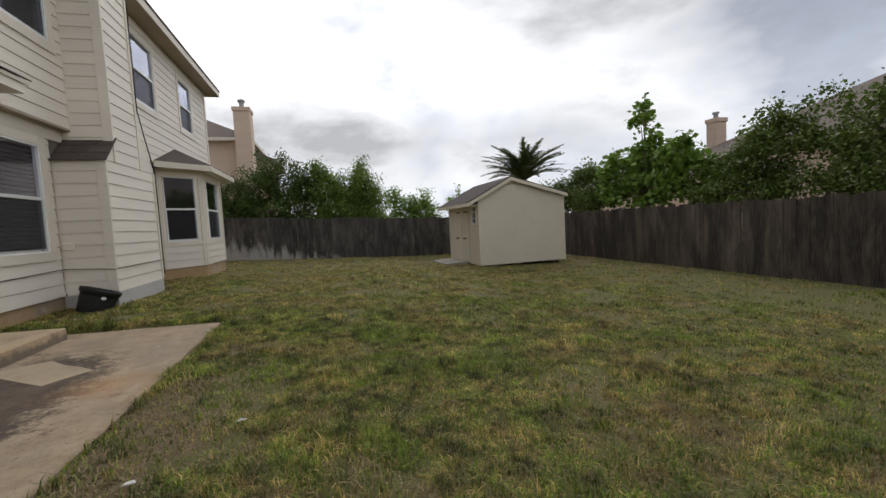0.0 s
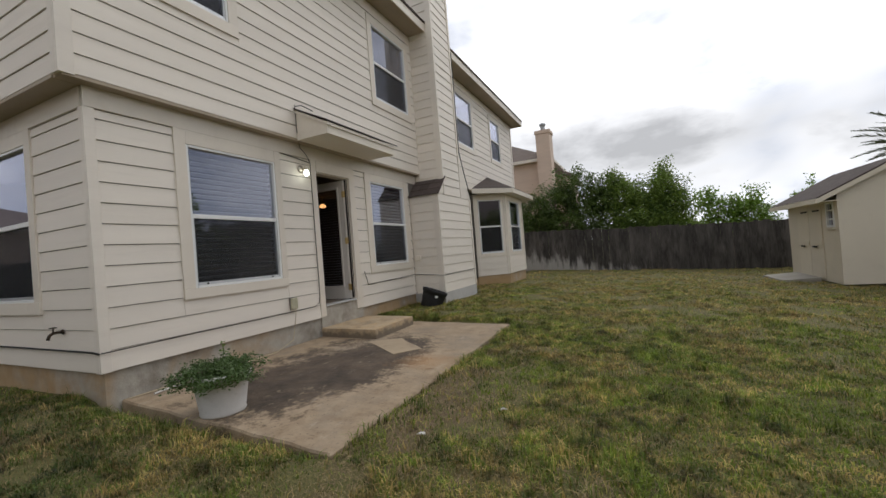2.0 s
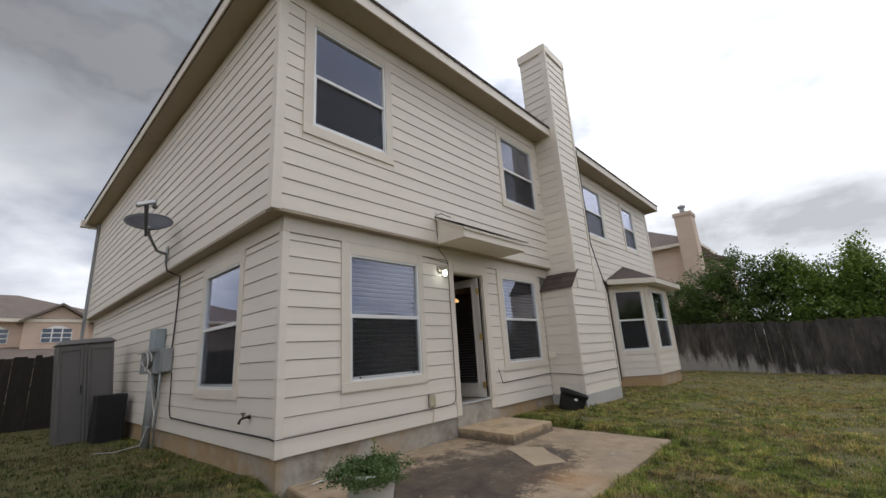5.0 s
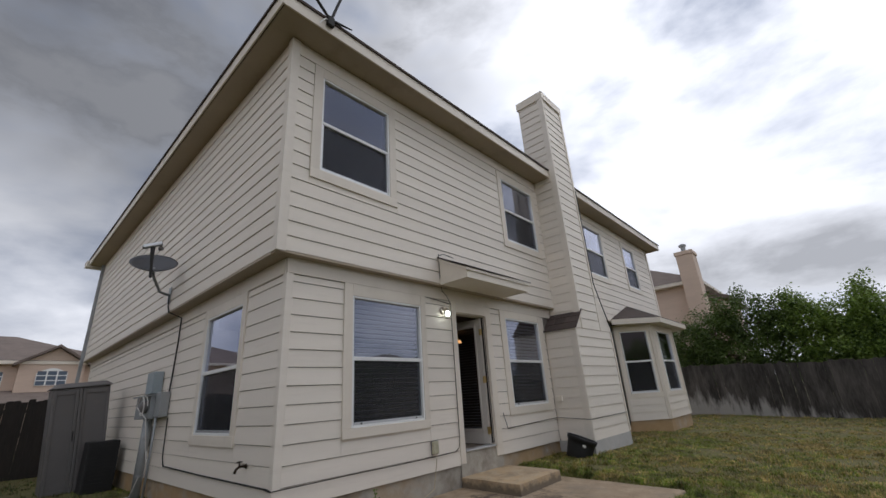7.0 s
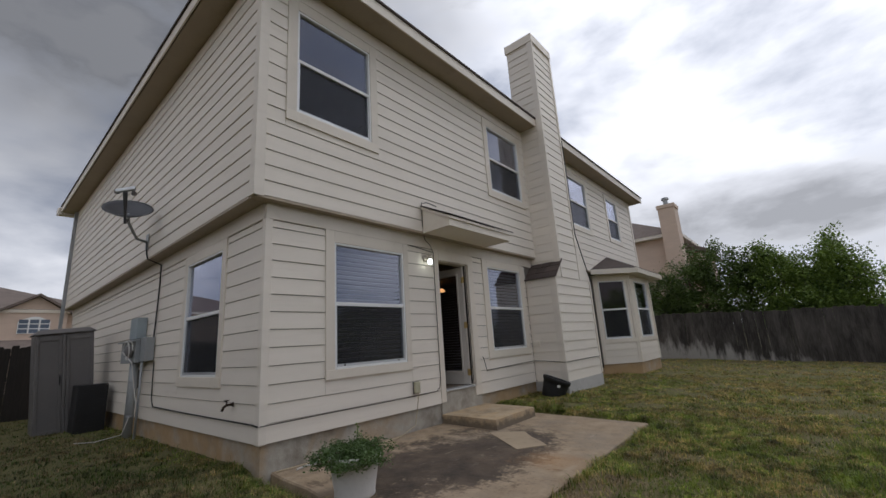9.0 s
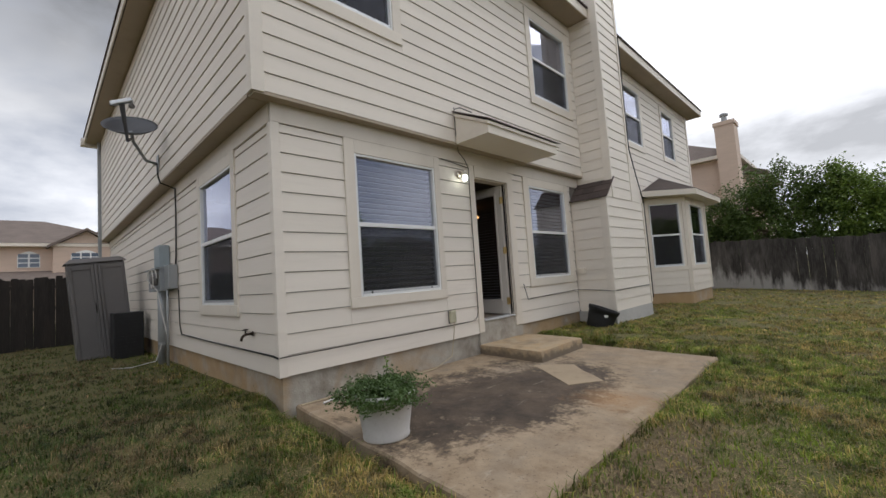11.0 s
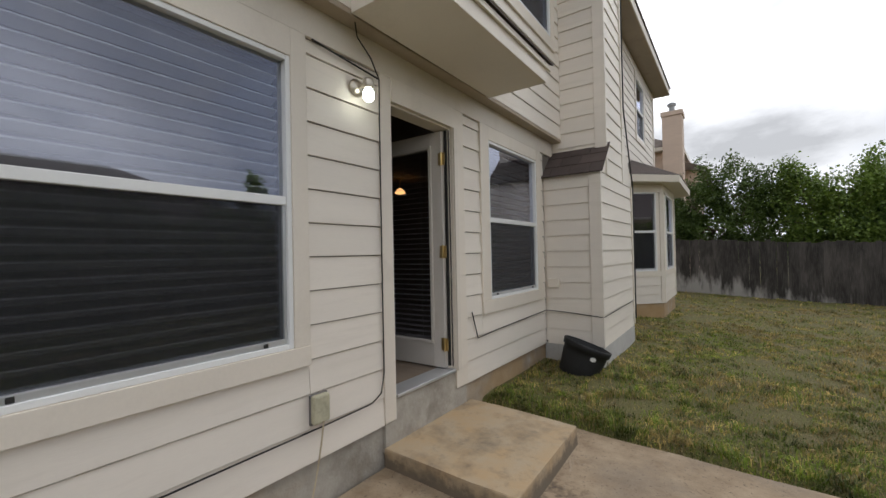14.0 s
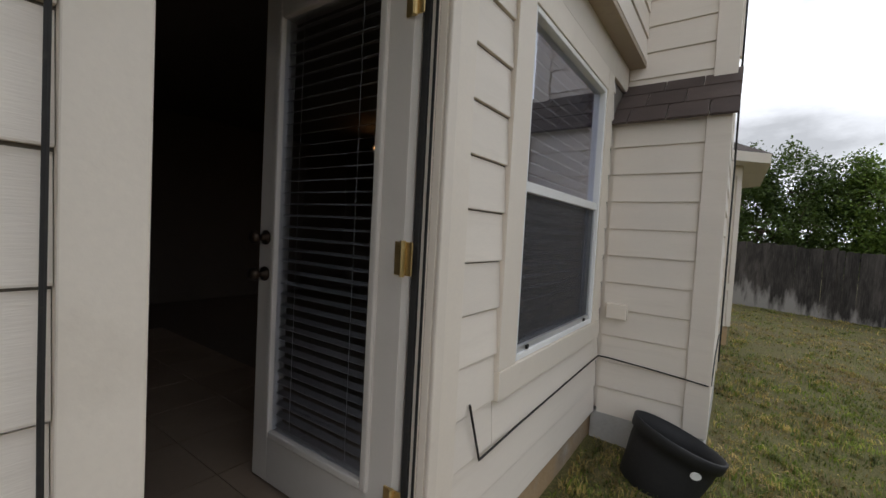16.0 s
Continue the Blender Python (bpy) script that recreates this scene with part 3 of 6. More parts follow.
part("fascia", box(B(), EAVE_X, EAVE_X + 0.022, EAVE_Y, CH_HIGH[0] - 0.004, 6.09, 6.29), TRIM, roof, bevel=0.003)
part("fascia", box(B(), EAVE_X, EAVE_X + 0.022, CH_HIGH[1] + 0.004, EAVE_END, 6.09, 6.29), TRIM, roof, bevel=0.003)
part("fascia", box(B(), -DEEP - 0.4, EAVE_X + 0.02, EAVE_Y - 0.022, EAVE_Y, 6.09, 6.29), TRIM, roof, bevel=0.003)
part("fascia", box(B(), -DEEP - 0.4, EAVE_X + 0.02, EAVE_END, EAVE_END + 0.022, 6.09, 6.29), TRIM, roof, bevel=0.003)
part("drip_edge", box(B(), EAVE_X + 0.023, EAVE_X + 0.045, EAVE_Y - 0.04, CH_HIGH[0] - 0.004, 6.272, 6.312), SHINGLE, roof)
part("drip_edge", box(B(), EAVE_X + 0.023, EAVE_X + 0.045, CH_HIGH[1] + 0.004, EAVE_END + 0.04, 6.272, 6.312), SHINGLE, roof)
part("drip_edge", box(B(), -DEEP - 0.4, EAVE_X + 0.022, EAVE_Y - 0.045, EAVE_Y - 0.023, 6.272, 6.312), SHINGLE, roof)

# ---- chimney ----
chimney = thing("chimney", "tall cream-sided chimney chase with shingled shoulders", "chimney", kind="structure")
part("chase", box(box(B(), 0.002, CH_X, *CH_LOW, 0.43, 2.5), 0.002, CH_X, *CH_HIGH, 2.5, CH_TOP), SIDING, chimney)
part("foot", box(B(), -0.01, CH_X + 0.015, CH_LOW[0] - 0.015, CH_LOW[1] + 0.015, -0.3, 0.405), FOOTING, chimney, "grey concrete footing", bevel=0.01)
low_rows, high_rows = LOW_Z[:11] + [2.50], [2.5] + [LOW_Z[0] + 0.1925 * k for k in range(12, 42)] + [8.33]
siding(chimney, (0, CH_LOW[0], 0), (1, 0, 0), (0, -1, 0), 0.03, CH_X - 0.11, low_rows)
siding(chimney, (CH_X, 0, 0), (0, 1, 0), (1, 0, 0), CH_LOW[0] + 0.03, CH_LOW[1] - 0.05, low_rows)
siding(chimney, (0, CH_HIGH[0], 0), (1, 0, 0), (0, -1, 0), 0.03, CH_X - 0.11, high_rows)
siding(chimney, (CH_X, 0, 0), (0, 1, 0), (1, 0, 0), CH_HIGH[0] + 0.03, CH_HIGH[1] - 0.06, high_rows)
for y0, z0, z1 in ((CH_LOW[0], 0.42, 2.5), (CH_HIGH[0], 2.5, 8.35)):
    part("corner_board", box(box(B(), CH_X - 0.11, CH_X + 0.028, y0 - 0.028, y0, z0, z1), CH_X, CH_X + 0.028, y0 + 0.001, y0 + 0.03, z0, z1), SIDING, chimney, bevel=0.003)
part("corner_board", box(B(), CH_X, CH_X + 0.026, CH_HIGH[1] - 0.06, CH_HIGH[1] + 0.02, 3.3, 8.35), TRIM, chimney, bevel=0.003)
part("corner_board", box(B(), CH_X, CH_X + 0.026, CH_LOW[1] - 0.05, CH_LOW[1] + 0.02, 0.42, 2.5), TRIM, chimney, bevel=0.003)
# far shoulder, faced with siding
ring = [(CH_HIGH[1] - 0.02, 2.5), (CH_LOW[1], 2.5), (CH_LOW[1], 2.6), (CH_HIGH[1] - 0.02, 3.35)]
part("far_shoulder", solid(B(), [(0.002, y, z) for y, z in ring], [(CH_X + 0.012, y, z) for y, z in ring]), SIDING, chimney)
ring = [(CH_LOW[0], 2.5), (CH_HIGH[0], 2.5), (CH_HIGH[0], 2.82)]
part("near_shoulder", solid(B(), [(0.002, y, z) for y, z in ring], [(CH_X + 0.012, y, z) for y, z in ring]), SIDING, chimney)
for r in range(3):
    y0, y1 = CH_LOW[0] - 0.06 + 0.135 * r, CH_LOW[0] - 0.06 + 0.135 * r + 0.15
    z0, z1 = 2.475 + 0.135 * r, 2.475 + 0.135 * r + 0.145
    cuts = [0.0] + [0.11 + 0.24 * k + 0.09 * r for k in range(3) if 0.11 + 0.24 * k + 0.09 * r < 0.6] + [CH_X + 0.06]
    for a, b in zip(cuts, cuts[1:]):
        ring = [(y0, z0), (y1, z1), (y1, z1 + 0.012), (y0 - 0.003, z0 + 0.014)]
        part("shingle", solid(B(), [(a + 0.004, y, z + 0.002) for y, z in ring], [(b - 0.002, y, z + 0.002) for y, z in ring]), SHINGLE, chimney)
for r in range(3):
    y1, z1 = CH_LOW[1] + 0.07 - 0.2 * r, 2.58 + 0.27 * r
    ring = [(y1, z1), (y1 - 0.22, z1 + 0.3), (y1 - 0.22, z1 + 0.315), (y1, z1 + 0.015)]
    part("shingle", solid(B(), [(0.004, y, z) for y, z in ring], [(CH_X - 0.02, y, z) for y, z in ring]), SHINGLE, chimney)
part("cap_band", box(B(), -0.03, CH_X + 0.035, CH_HIGH[0] - 0.035, CH_HIGH[1] + 0.035, 8.34, CH_TOP + 0.01), TRIM, chimney, bevel=0.005)
part("cap", solid(B(), [(-0.02, 6.06, CH_TOP + 0.012), (CH_X + 0.02, 6.06, CH_TOP + 0.012), (CH_X + 0.02, 7.06, CH_TOP + 0.012), (-0.02, 7.06, CH_TOP + 0.012)],
                  [(0.2, 6.4, 8.62), (0.5, 6.4, 8.62), (0.5, 6.75, 8.62), (0.2, 6.75, 8.62)]), GREY_METAL, chimney)
part("flue", turned(B(), [(0.11, 8.60), (0.11, 8.72), (0.15, 8.73), (0.15, 8.76)], 14, (0.35, 6.56)), GREY_METAL, chimney, smooth=False)

# ---- bay window ----
BAY = [(0.0, 9.62), (0.78, 10.40), (0.78, 12.40), (0.0, 13.18)]
bay = thing("bay", "three-sided bay with cream siding and a shingled hip roof", "bay window", kind="structure")


def bay_face(a, b, win, rows):
    """One face of the bay; win is (s0, s1, z0, z1) of its opening along the face."""
    a, b = Vector((*a, 0)), Vector((*b, 0))
    along = (b - a).normalized()
    out, length = Vector((along.y, -along.x, 0)), (b - a).length
    bm = B()
    for s0, s1, z0, z1 in ((0, win[0], 0.43, 2.92), (win[1], length, 0.43, 2.92), (win[0], win[1], 0.43, win[2]), (win[0], win[1], win[3], 2.92)):
        solid(bm, [a + along * s0 + UP * z0 + out * d * -0.1 for d in (0,)] + [a + along * s1 + UP * z0, a + along * s1 + UP * z0 - out * 0.1, a + along * s0 + UP * z0 - out * 0.1],
              [a + along * s0 + UP * z1, a + along * s1 + UP * z1, a + along * s1 + UP * z1 - out * 0.1, a + along * s0 + UP * z1 - out * 0.1])
    part("bay_wall", bm, TRIM, bay)
    siding(bay, a, along, out, 0.08, length - 0.08, [0.43, 0.62, 0.80, 0.985], [])
    for s0, s1, z0, z1 in ((0, 0.08, 0.43, 2.92), (length - 0.08, length, 0.43, 2.92), (0.08, length - 0.08, 0.99, 1.10), (0.08, length - 0.08, 2.74, 2.90)):
        ends = [[a + along * s + out * d + UP * z for d, z in ((0.001, z0), (0.022, z0), (0.022, z1), (0.001, z1))] for s in (s0, s1)]
        part("bay_trim", solid(B(), *ends), TRIM, bay)
    return a, along, out, length


bay_floor = part("bay_foot", solid(B(), [(x - 0.0, y, -0.3) for x, y in [(-0.01, 9.63), (0.765, 10.405), (0.765, 12.395), (-0.01, 13.17)]], [(x, y, 0.43) for x, y in [(-0.01, 9.63), (0.765, 10.405), (0.765, 12.395), (-0.01, 13.17)]]), FOUNDATION, bay, "stained tan concrete footing")
EAVE = [(FACE_UP + 0.01, 9.25), (1.10, 10.22), (1.08, 12.95), (FACE_UP + 0.01, 13.85)]
part("bay_soffit", solid(B(), [(x, y, 2.91) for x, y in EAVE], [(x, y, 2.935) for x, y in EAVE]), TRIM, bay)
for (x0, y0), (x1, y1) in zip(EAVE, EAVE[1:]):
    d = Vector((x1 - x0, y1 - y0, 0)).normalized()
    o = Vector((d.y, -d.x, 0)) * 0.02
    part("bay_fascia", solid(B(), [Vector((x0, y0, 2.90)), Vector((x1, y1, 2.90)), Vector((x1, y1, 2.90)) + o, Vector((x0, y0, 2.90)) + o],
                             [Vector((x0, y0, 3.04)), Vector((x1, y1, 3.04)), Vector((x1, y1, 3.04)) + o, Vector((x0, y0, 3.04)) + o]), TRIM, bay)
top = [(FACE_UP + 0.012, 10.75), (FACE_UP + 0.02, 12.0)]
bm = B()
e = [bm.verts.new((x + (0.03 if x > 0.5 else 0), y, 3.045)) for x, y in EAVE]
t = [bm.verts.new((*p, 3.58)) for p in top]
bm.faces.new((e[0], e[1], t[0]))
bm.faces.new((e[1], e[2], t[1], t[0]))
bm.faces.new((e[2], e[3], t[1]))
bm.faces.new((e[3], e[0], t[0], t[1]))
bm.faces.new((e[3], e[2], e[1], e[0]))
part("bay_roof", bm, SHINGLE, bay, "dark brown shingled bay roof")
# near face, front face, far face
F1 = bay_face(BAY[0], BAY[1], (0.16, 0.94, 1.10, 2.74), None)
F2 = bay_face(BAY[1], BAY[2], (0.42, 1.58, 1.10, 2.74), None)
F3 = bay_face(BAY[2], BAY[3], (0.16, 0.94, 1.10, 2.74), None)

# ---- windows ----


def window(name, origin, along, out, s0, s1, z0, z1, casing, label, blind=False, screen=True):
    """A single-hung window in an opening, with its casing boards (left, right, below, above widths)."""
    origin, along, out = Vector(origin), Vector(along), Vector(out)
    top = thing(name, label, "window", kind="structure")

    def piece(nm, a, b, c, d, near, far, mat, bev=0.003, lab=""):
        ends = [[origin + along * s + out * q + UP * z for q, z in ((near, c), (far, c), (far, d), (near, d))] for s in (a, b)]
        return part(nm, solid(B(), *ends), mat, top, lab, bevel=bev)

    l, r, u, o = casing
    if l:
        piece("casing", s0 - l, s0, z0, z1 + o, 0.0, 0.028, TRIM)
        piece("casing", s1, s1 + r, z0, z1 + o, 0.0, 0.028, TRIM)
        piece("casing", s0, s1, z1, z1 + o, 0.0, 0.027, TRIM)
        piece("sill_board", s0 - l, s1 + r, z0 - u, z0 - 0.001, 0.0, 0.034, TRIM)
    mid = z0 + (z1 - z0) * 0.5
    w = 0.028
    for a, b, c, d in ((s0, s0 + w, z0, z1), (s1 - w, s1, z0, z1), (s0 + w, s1 - w, z0, z0 + w), (s0 + w, s1 - w, z1 - w, z1)):
        piece("vinyl_frame", a, b, c, d, -0.06, 0.02, VINYL, 0.004)
    piece("meeting_rail", s0 + w, s1 - w, mid - 0.022, mid + 0.026, -0.045, 0.012, VINYL, 0.004)
    for a, b in ((s0 + w, s0 + w + 0.02), (s1 - w - 0.02, s1 - w)):
        piece("sash_stile", a, b, z0 + w, mid - 0.022, -0.04, 0.004, ALU, 0.002)
    piece("sash_rail", s0 + w + 0.02, s1 - w - 0.02, z0 + w, z0 + w + 0.03, -0.04, 0.008, ALU, 0.002)
    up = piece("upper_pane", s0 + w, s1 - w, mid + 0.026, z1 - w, -0.022, -0.018, GLASS, 0)
    low = piece("lower_pane", s0 + w + 0.02, s1 - w - 0.02, z0 + w + 0.03, mid - 0.022, -0.034, -0.030, GLASS, 0)
    up.visible_shadow = low.visible_shadow = False
    if screen:
        net = piece("insect_screen", s0 + w + 0.02, s1 - w - 0.02, z0 + w + 0.03, mid - 0.022, -0.008, -0.0075, SCREEN, 0)
        net.visible_shadow = False
    if blind:
        for a in (s0 + 0.14, s1 - 0.17):
            piece("latch", a, a + 0.022, z0 + w + 0.004, z0 + w + 0.024, 0.0085, 0.018, RUBBER, 0.002, "small black latch")
        shade_ob = thing("window_blind", "wide-slatted horizontal blind hanging inside the window", "blind", group="window blinds")
        count = int((z1 - z0 - 0.04) / 0.062)
        base = None
        for k in range(count):
            z = z0 + 0.03 + 0.062 * k
            if base is None:
                ring = [(-0.062, z + 0.026), (-0.116, z), (-0.116, z + 0.003), (-0.062, z + 0.033)]
                ends = [[origin + along * s + out * q + UP * zz for q, zz in ring] for s in (s0 + 0.03, s1 - 0.03)]
                base = part("slat", solid(B(), *ends), BLIND, shade_ob)
            else:
                o2 = part("slat", base.data, BLIND, shade_ob)
                o2.location = (0, 0, 0.062 * k)
        ends = [[origin + along * s + out * q + UP * zz for q, zz in ((-0.115, z1 - 0.03), (-0.07, z1 - 0.03), (-0.07, z1 + 0.01), (-0.115, z1 + 0.01))] for s in (s0 + 0.02, s1 - 0.02)]
        part("head_rail", solid(B(), *ends), BLIND, shade_ob)
    return top


Y, X = (0, 1, 0), (1, 0, 0)
window("window_1", (0, 0, 0), Y, X, *W1, (0.128, 0.10, 0.11, 0.155), "large white single-hung window with tan casing and closed blinds", True)
window("window_2", (0, 0, 0), Y, X, *W2, (0.16, 0.14, 0.125, 0.135), "white single-hung window with tan casing and closed blinds", True)
window("window_3", (FACE_UP, 0, 0), Y, X, *U1, (0.135, 0.13, 0.14, 0.16), "upper white single-hung window with dark screen")
window("window_4", (FACE_UP, 0, 0), Y, X, *U2, (0.13, 0.13, 0.14, 0.16), "upper white single-hung window with dark screen")
window("window_5", (FACE_UP, 0, 0), Y, X, *U3, (0.13, 0.13, 0.14, 0.14), "upper white single-hung window with dark screen")
window("window_6", (FACE_UP, 0, 0), Y, X, *U4, (0.12, 0.12, 0.14, 0.14), "upper white single-hung window with dark screen")
window("window_7", (0, 0, 0), X, (0, -1, 0), *S1, (0.12, 0.12, 0.125, 0.14), "white single-hung window with tan casing on the side wall")
window("window_8", F1[0], F1[1], F1[2], 0.16, 0.94, 1.10, 2.74, (0, 0, 0, 0), "white single-hung bay window with dark screen")
window("window_9", F2[0], F2[1], F2[2], 0.42, 1.58, 1.10, 2.74, (0, 0, 0, 0), "white single-hung bay window with dark screen")
window("window_10", F3[0], F3[1], F3[2], 0.16, 0.94, 1.10, 2.74, (0, 0, 0, 0), "white single-hung bay window with dark screen")

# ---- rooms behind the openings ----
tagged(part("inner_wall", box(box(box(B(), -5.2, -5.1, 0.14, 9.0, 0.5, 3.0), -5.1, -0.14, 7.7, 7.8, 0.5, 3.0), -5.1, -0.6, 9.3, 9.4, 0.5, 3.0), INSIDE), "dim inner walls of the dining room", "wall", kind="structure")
# added panel: keeps sky from showing through the bay, so its panes stay dark
tagged(part("inner_wall_bay", box(B(), -0.5, 0.62, 11.38, 11.42, 0.6, 2.9), INSIDE), "added dark panel blocking light and view through the bay", "wall", kind="structure")
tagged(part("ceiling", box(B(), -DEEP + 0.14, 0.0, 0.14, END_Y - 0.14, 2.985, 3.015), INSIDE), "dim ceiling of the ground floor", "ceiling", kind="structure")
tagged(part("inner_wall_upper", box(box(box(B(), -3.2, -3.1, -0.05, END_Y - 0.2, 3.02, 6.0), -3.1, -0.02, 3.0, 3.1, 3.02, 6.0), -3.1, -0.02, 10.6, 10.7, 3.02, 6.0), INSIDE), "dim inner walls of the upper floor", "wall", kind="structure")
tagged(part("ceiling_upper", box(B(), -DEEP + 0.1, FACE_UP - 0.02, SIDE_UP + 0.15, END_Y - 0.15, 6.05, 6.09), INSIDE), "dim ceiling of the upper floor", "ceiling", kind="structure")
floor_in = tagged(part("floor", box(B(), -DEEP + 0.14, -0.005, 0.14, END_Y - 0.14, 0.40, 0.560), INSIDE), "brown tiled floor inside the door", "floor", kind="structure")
tile_data = None
for i in range(9):
    for j in range(6):
        if tile_data is None:
            first = part("tile", box(B(), 0, 0.396, 0, 0.396, 0.5605, 0.568), TILE, floor_in)
            tile_data = first.data
            tile = first
        else:
            tile = part("tile", tile_data, TILE, floor_in)
        tile.location = (-3.75 + 0.4 * i, 1.9 + 0.4 * j, 0)

# ---- patio and step ----


def patio_top(x):
    return 0.12 - 0.022 * x


def build_patio():
    rng = random.Random(4)
    ring = []
    for (x0, y0), (x1, y1) in (((0.0, 0.13), (2.60, -0.05)), ((2.60, -0.05), (2.535, 4.10)), ((2.535, 4.10), (0.0, 4.16))):
        for k in range(14):
            f = k / 14
            ring.append((x0 + (x1 - x0) * f + (rng.uniform(-0.012, 0.012) if 0 < k else 0), y0 + (y1 - y0) * f + (rng.uniform(-0.012, 0.012) if 0 < k else 0)))
    ring.append((0.0, 4.16))
    cx, cy = 1.28, 2.05
    shrink = lambda p, d: (p[0] + (d if p[0] < cx else -d) * (1 if abs(p[0] - cx) > 1.1 else 0), p[1] + (d if p[1] < cy else -d) * (1 if abs(p[1] - cy) > 1.9 else 0))
    bm = B()
    low = [bm.verts.new((x, y, -0.25)) for x, y in ring]
    mid = [bm.verts.new((x, y, patio_top(x) - 0.014)) for x, y in ring]
    up = [bm.verts.new((*shrink(p, 0.012), patio_top(p[0]))) for p in ring]
    k = len(ring)
    for a, b in ((low, mid), (mid, up)):
        for i in range(k):
            bm.faces.new((a[i], a[(i + 1) % k], b[(i + 1) % k], b[i]))
    bm.faces.new(up)
    patio = tagged(part("patio", bm, PATIO), "stained brown concrete patio slab with mould and rust marks", "patio", kind="structure")
    quad = [(0.965, 2.61), (1.20, 2.46), (1.44, 2.285), (1.70, 2.10), (1.79, 2.25), (1.905, 2.42), (1.74, 2.56), (1.56, 2.68), (1.345, 2.885), (1.15, 2.75)]
    part("patch", solid(B(), [(x, y, patio_top(x) - 0.05) for x, y in quad], [(x, y, patio_top(x) + 0.005) for x, y in quad]), PATCH, patio, "pale tan repair patch")


build_patio()
slab_top = [(0.0, 2.79), (0.35, 2.785), (0.70, 2.772), (0.99, 2.77), (0.985, 3.1), (0.975, 3.5), (0.965, 3.87), (0.6, 3.89), (0.3, 3.905), (0.0, 3.92)]
step = part("door_step", solid(B(), [(x + (0.012 if x > 0.9 else 0), y, 0.02) for x, y in slab_top], [(x, y, 0.245 - 0.012 * x) for x, y in slab_top]), STEP, bevel=0.012)
tagged(step, "worn tan concrete step below the back door", "step")
threshold_base = part("door_plinth", box(B(), -0.14, 0.012, 2.80, 3.835, 0.2, 0.552), FOUNDATION, bevel=0.004)
tagged(threshold_base, "stained concrete base under the back door", "base", kind="structure")

# ---- back door ----
door = thing("door_1", "back door standing open with glazed panel and tan casing", "door", kind="structure")
slab("casing", door, TRIM, 0.0, 0.024, 2.79, 2.90, 0.41, 2.80)
slab("casing", door, TRIM, 0.0, 0.028, 3.66, 3.838, 0.41, 2.80)
slab("casing", door, TRIM, 0.0, 0.033, 2.901, 3.659, 2.63, 2.80)
slab("brick_mould", door, TRIM, 0.0285, 0.046, 3.662, 3.715, 0.56, 2.63, bevel=0.006)
slab("jamb", door, TRIM, -0.14, 0.0, 2.89, 2.91, 0.56, 2.635)
slab("jamb", door, TRIM, -0.14, 0.0, 3.65, 3.67, 0.56, 2.635)
slab("jamb", door, TRIM, -0.14, 0.0, 2.911, 3.649, 2.615, 2.635)
# hinge-side strips drawn wide: their black is seal plus the rabbet gap's shade
slab("weather_strip", door, RUBBER, -0.044, -0.020, 3.634, 3.649, 0.60, 2.61, "black rubber seal")
slab("weather_strip", door, RUBBER, -0.006, 0.004, 3.642, 3.649, 0.60, 2.61, "black rubber seal")
slab("weather_strip", door, RUBBER, -0.106, -0.08, 2.911, 2.922, 0.60, 2.61, "black rubber seal")
slab("threshold", door, ALU, -0.14, 0.03, 2.911, 3.649, 0.553, 0.578, "grey metal threshold", 0.005)
leaf = thing("door_leaf", "", "", (-0.047, 3.646, 0.585), 181)
leaf.parent = door
for nm, x0, x1, z0, z1 in (("stile", 0.005, 0.115, 0, 2.015), ("stile", 0.69, 0.79, 0, 2.015), ("rail", 0.115, 0.69, 0, 0.205), ("rail", 0.115, 0.69, 1.895, 2.015)):
    slab(nm, leaf, WHITE_DOOR, x0, x1, 0.0, 0.045, z0, z1, bevel=0.002)
for x0, x1, z0, z1 in ((0.108, 0.138, 0.195, 1.905), (0.667, 0.697, 0.195, 1.905), (0.138, 0.667, 0.195, 0.225), (0.138, 0.667, 1.875, 1.905)):
    slab("glazing_bead", leaf, WHITE_DOOR, x0, x1, -0.012, 0.059, z0, z1, bevel=0.006)
slab("sweep", leaf, RUBBER, 0.006, 0.788, 0.008, 0.038, -0.006, -0.001, "black bottom seal", 0)
pane = slab("pane", leaf, GLASS, 0.138, 0.667, 0.034, 0.038, 0.225, 1.875, bevel=0)
pane.visible_shadow = False
first = None
for k in range(36):
    if first is None:
        ring = [(0.002, 0.246), (0.030, 0.238), (0.030, 0.2398), (0.002, 0.2478)]
        first = part("slat", solid(B(), [(0.142, y, z) for y, z in ring], [(0.663, y, z) for y, z in ring]), BLIND, leaf)
    else:
        part("slat", first.data, BLIND, leaf).location = (0, 0, 0.0455 * k)
for x in (0.24, 0.56):
    part("lift_cord", box(B(), x - 0.001, x + 0.001, 0.031, 0.033, 0.23, 1.87), BLIND, leaf)
for z in (0.20, 0.985, 1.775):
    slab("hinge", leaf, BRASS, -0.034, 0.034, 0.046, 0.052, z - 0.052, z + 0.052, "brass hinge", 0.001)
    part("hinge_pin", turned(B(), [(0.009, z - 0.056), (0.009, z + 0.056)], 8, (-0.003, 0.057)), BRASS, leaf)
for z in (0.862, 1.012):
    part("knob", turned(B(), [(0.03, 0), (0.03, 0.008), (0.012, 0.012), (0.012, 0.035), (0.028, 0.045), (0.024, 0.065), (0.01, 0.07)], 14), BRONZE, leaf, "dark bronze knob", True).matrix_basis = pose(0.742, 0.045, z, -90, 0, 0)
lamp_in = thing("pendant_lamp", "lit amber glass lamp hanging inside the dining room", "lamp", (-3.1, 6.55, 2.72))
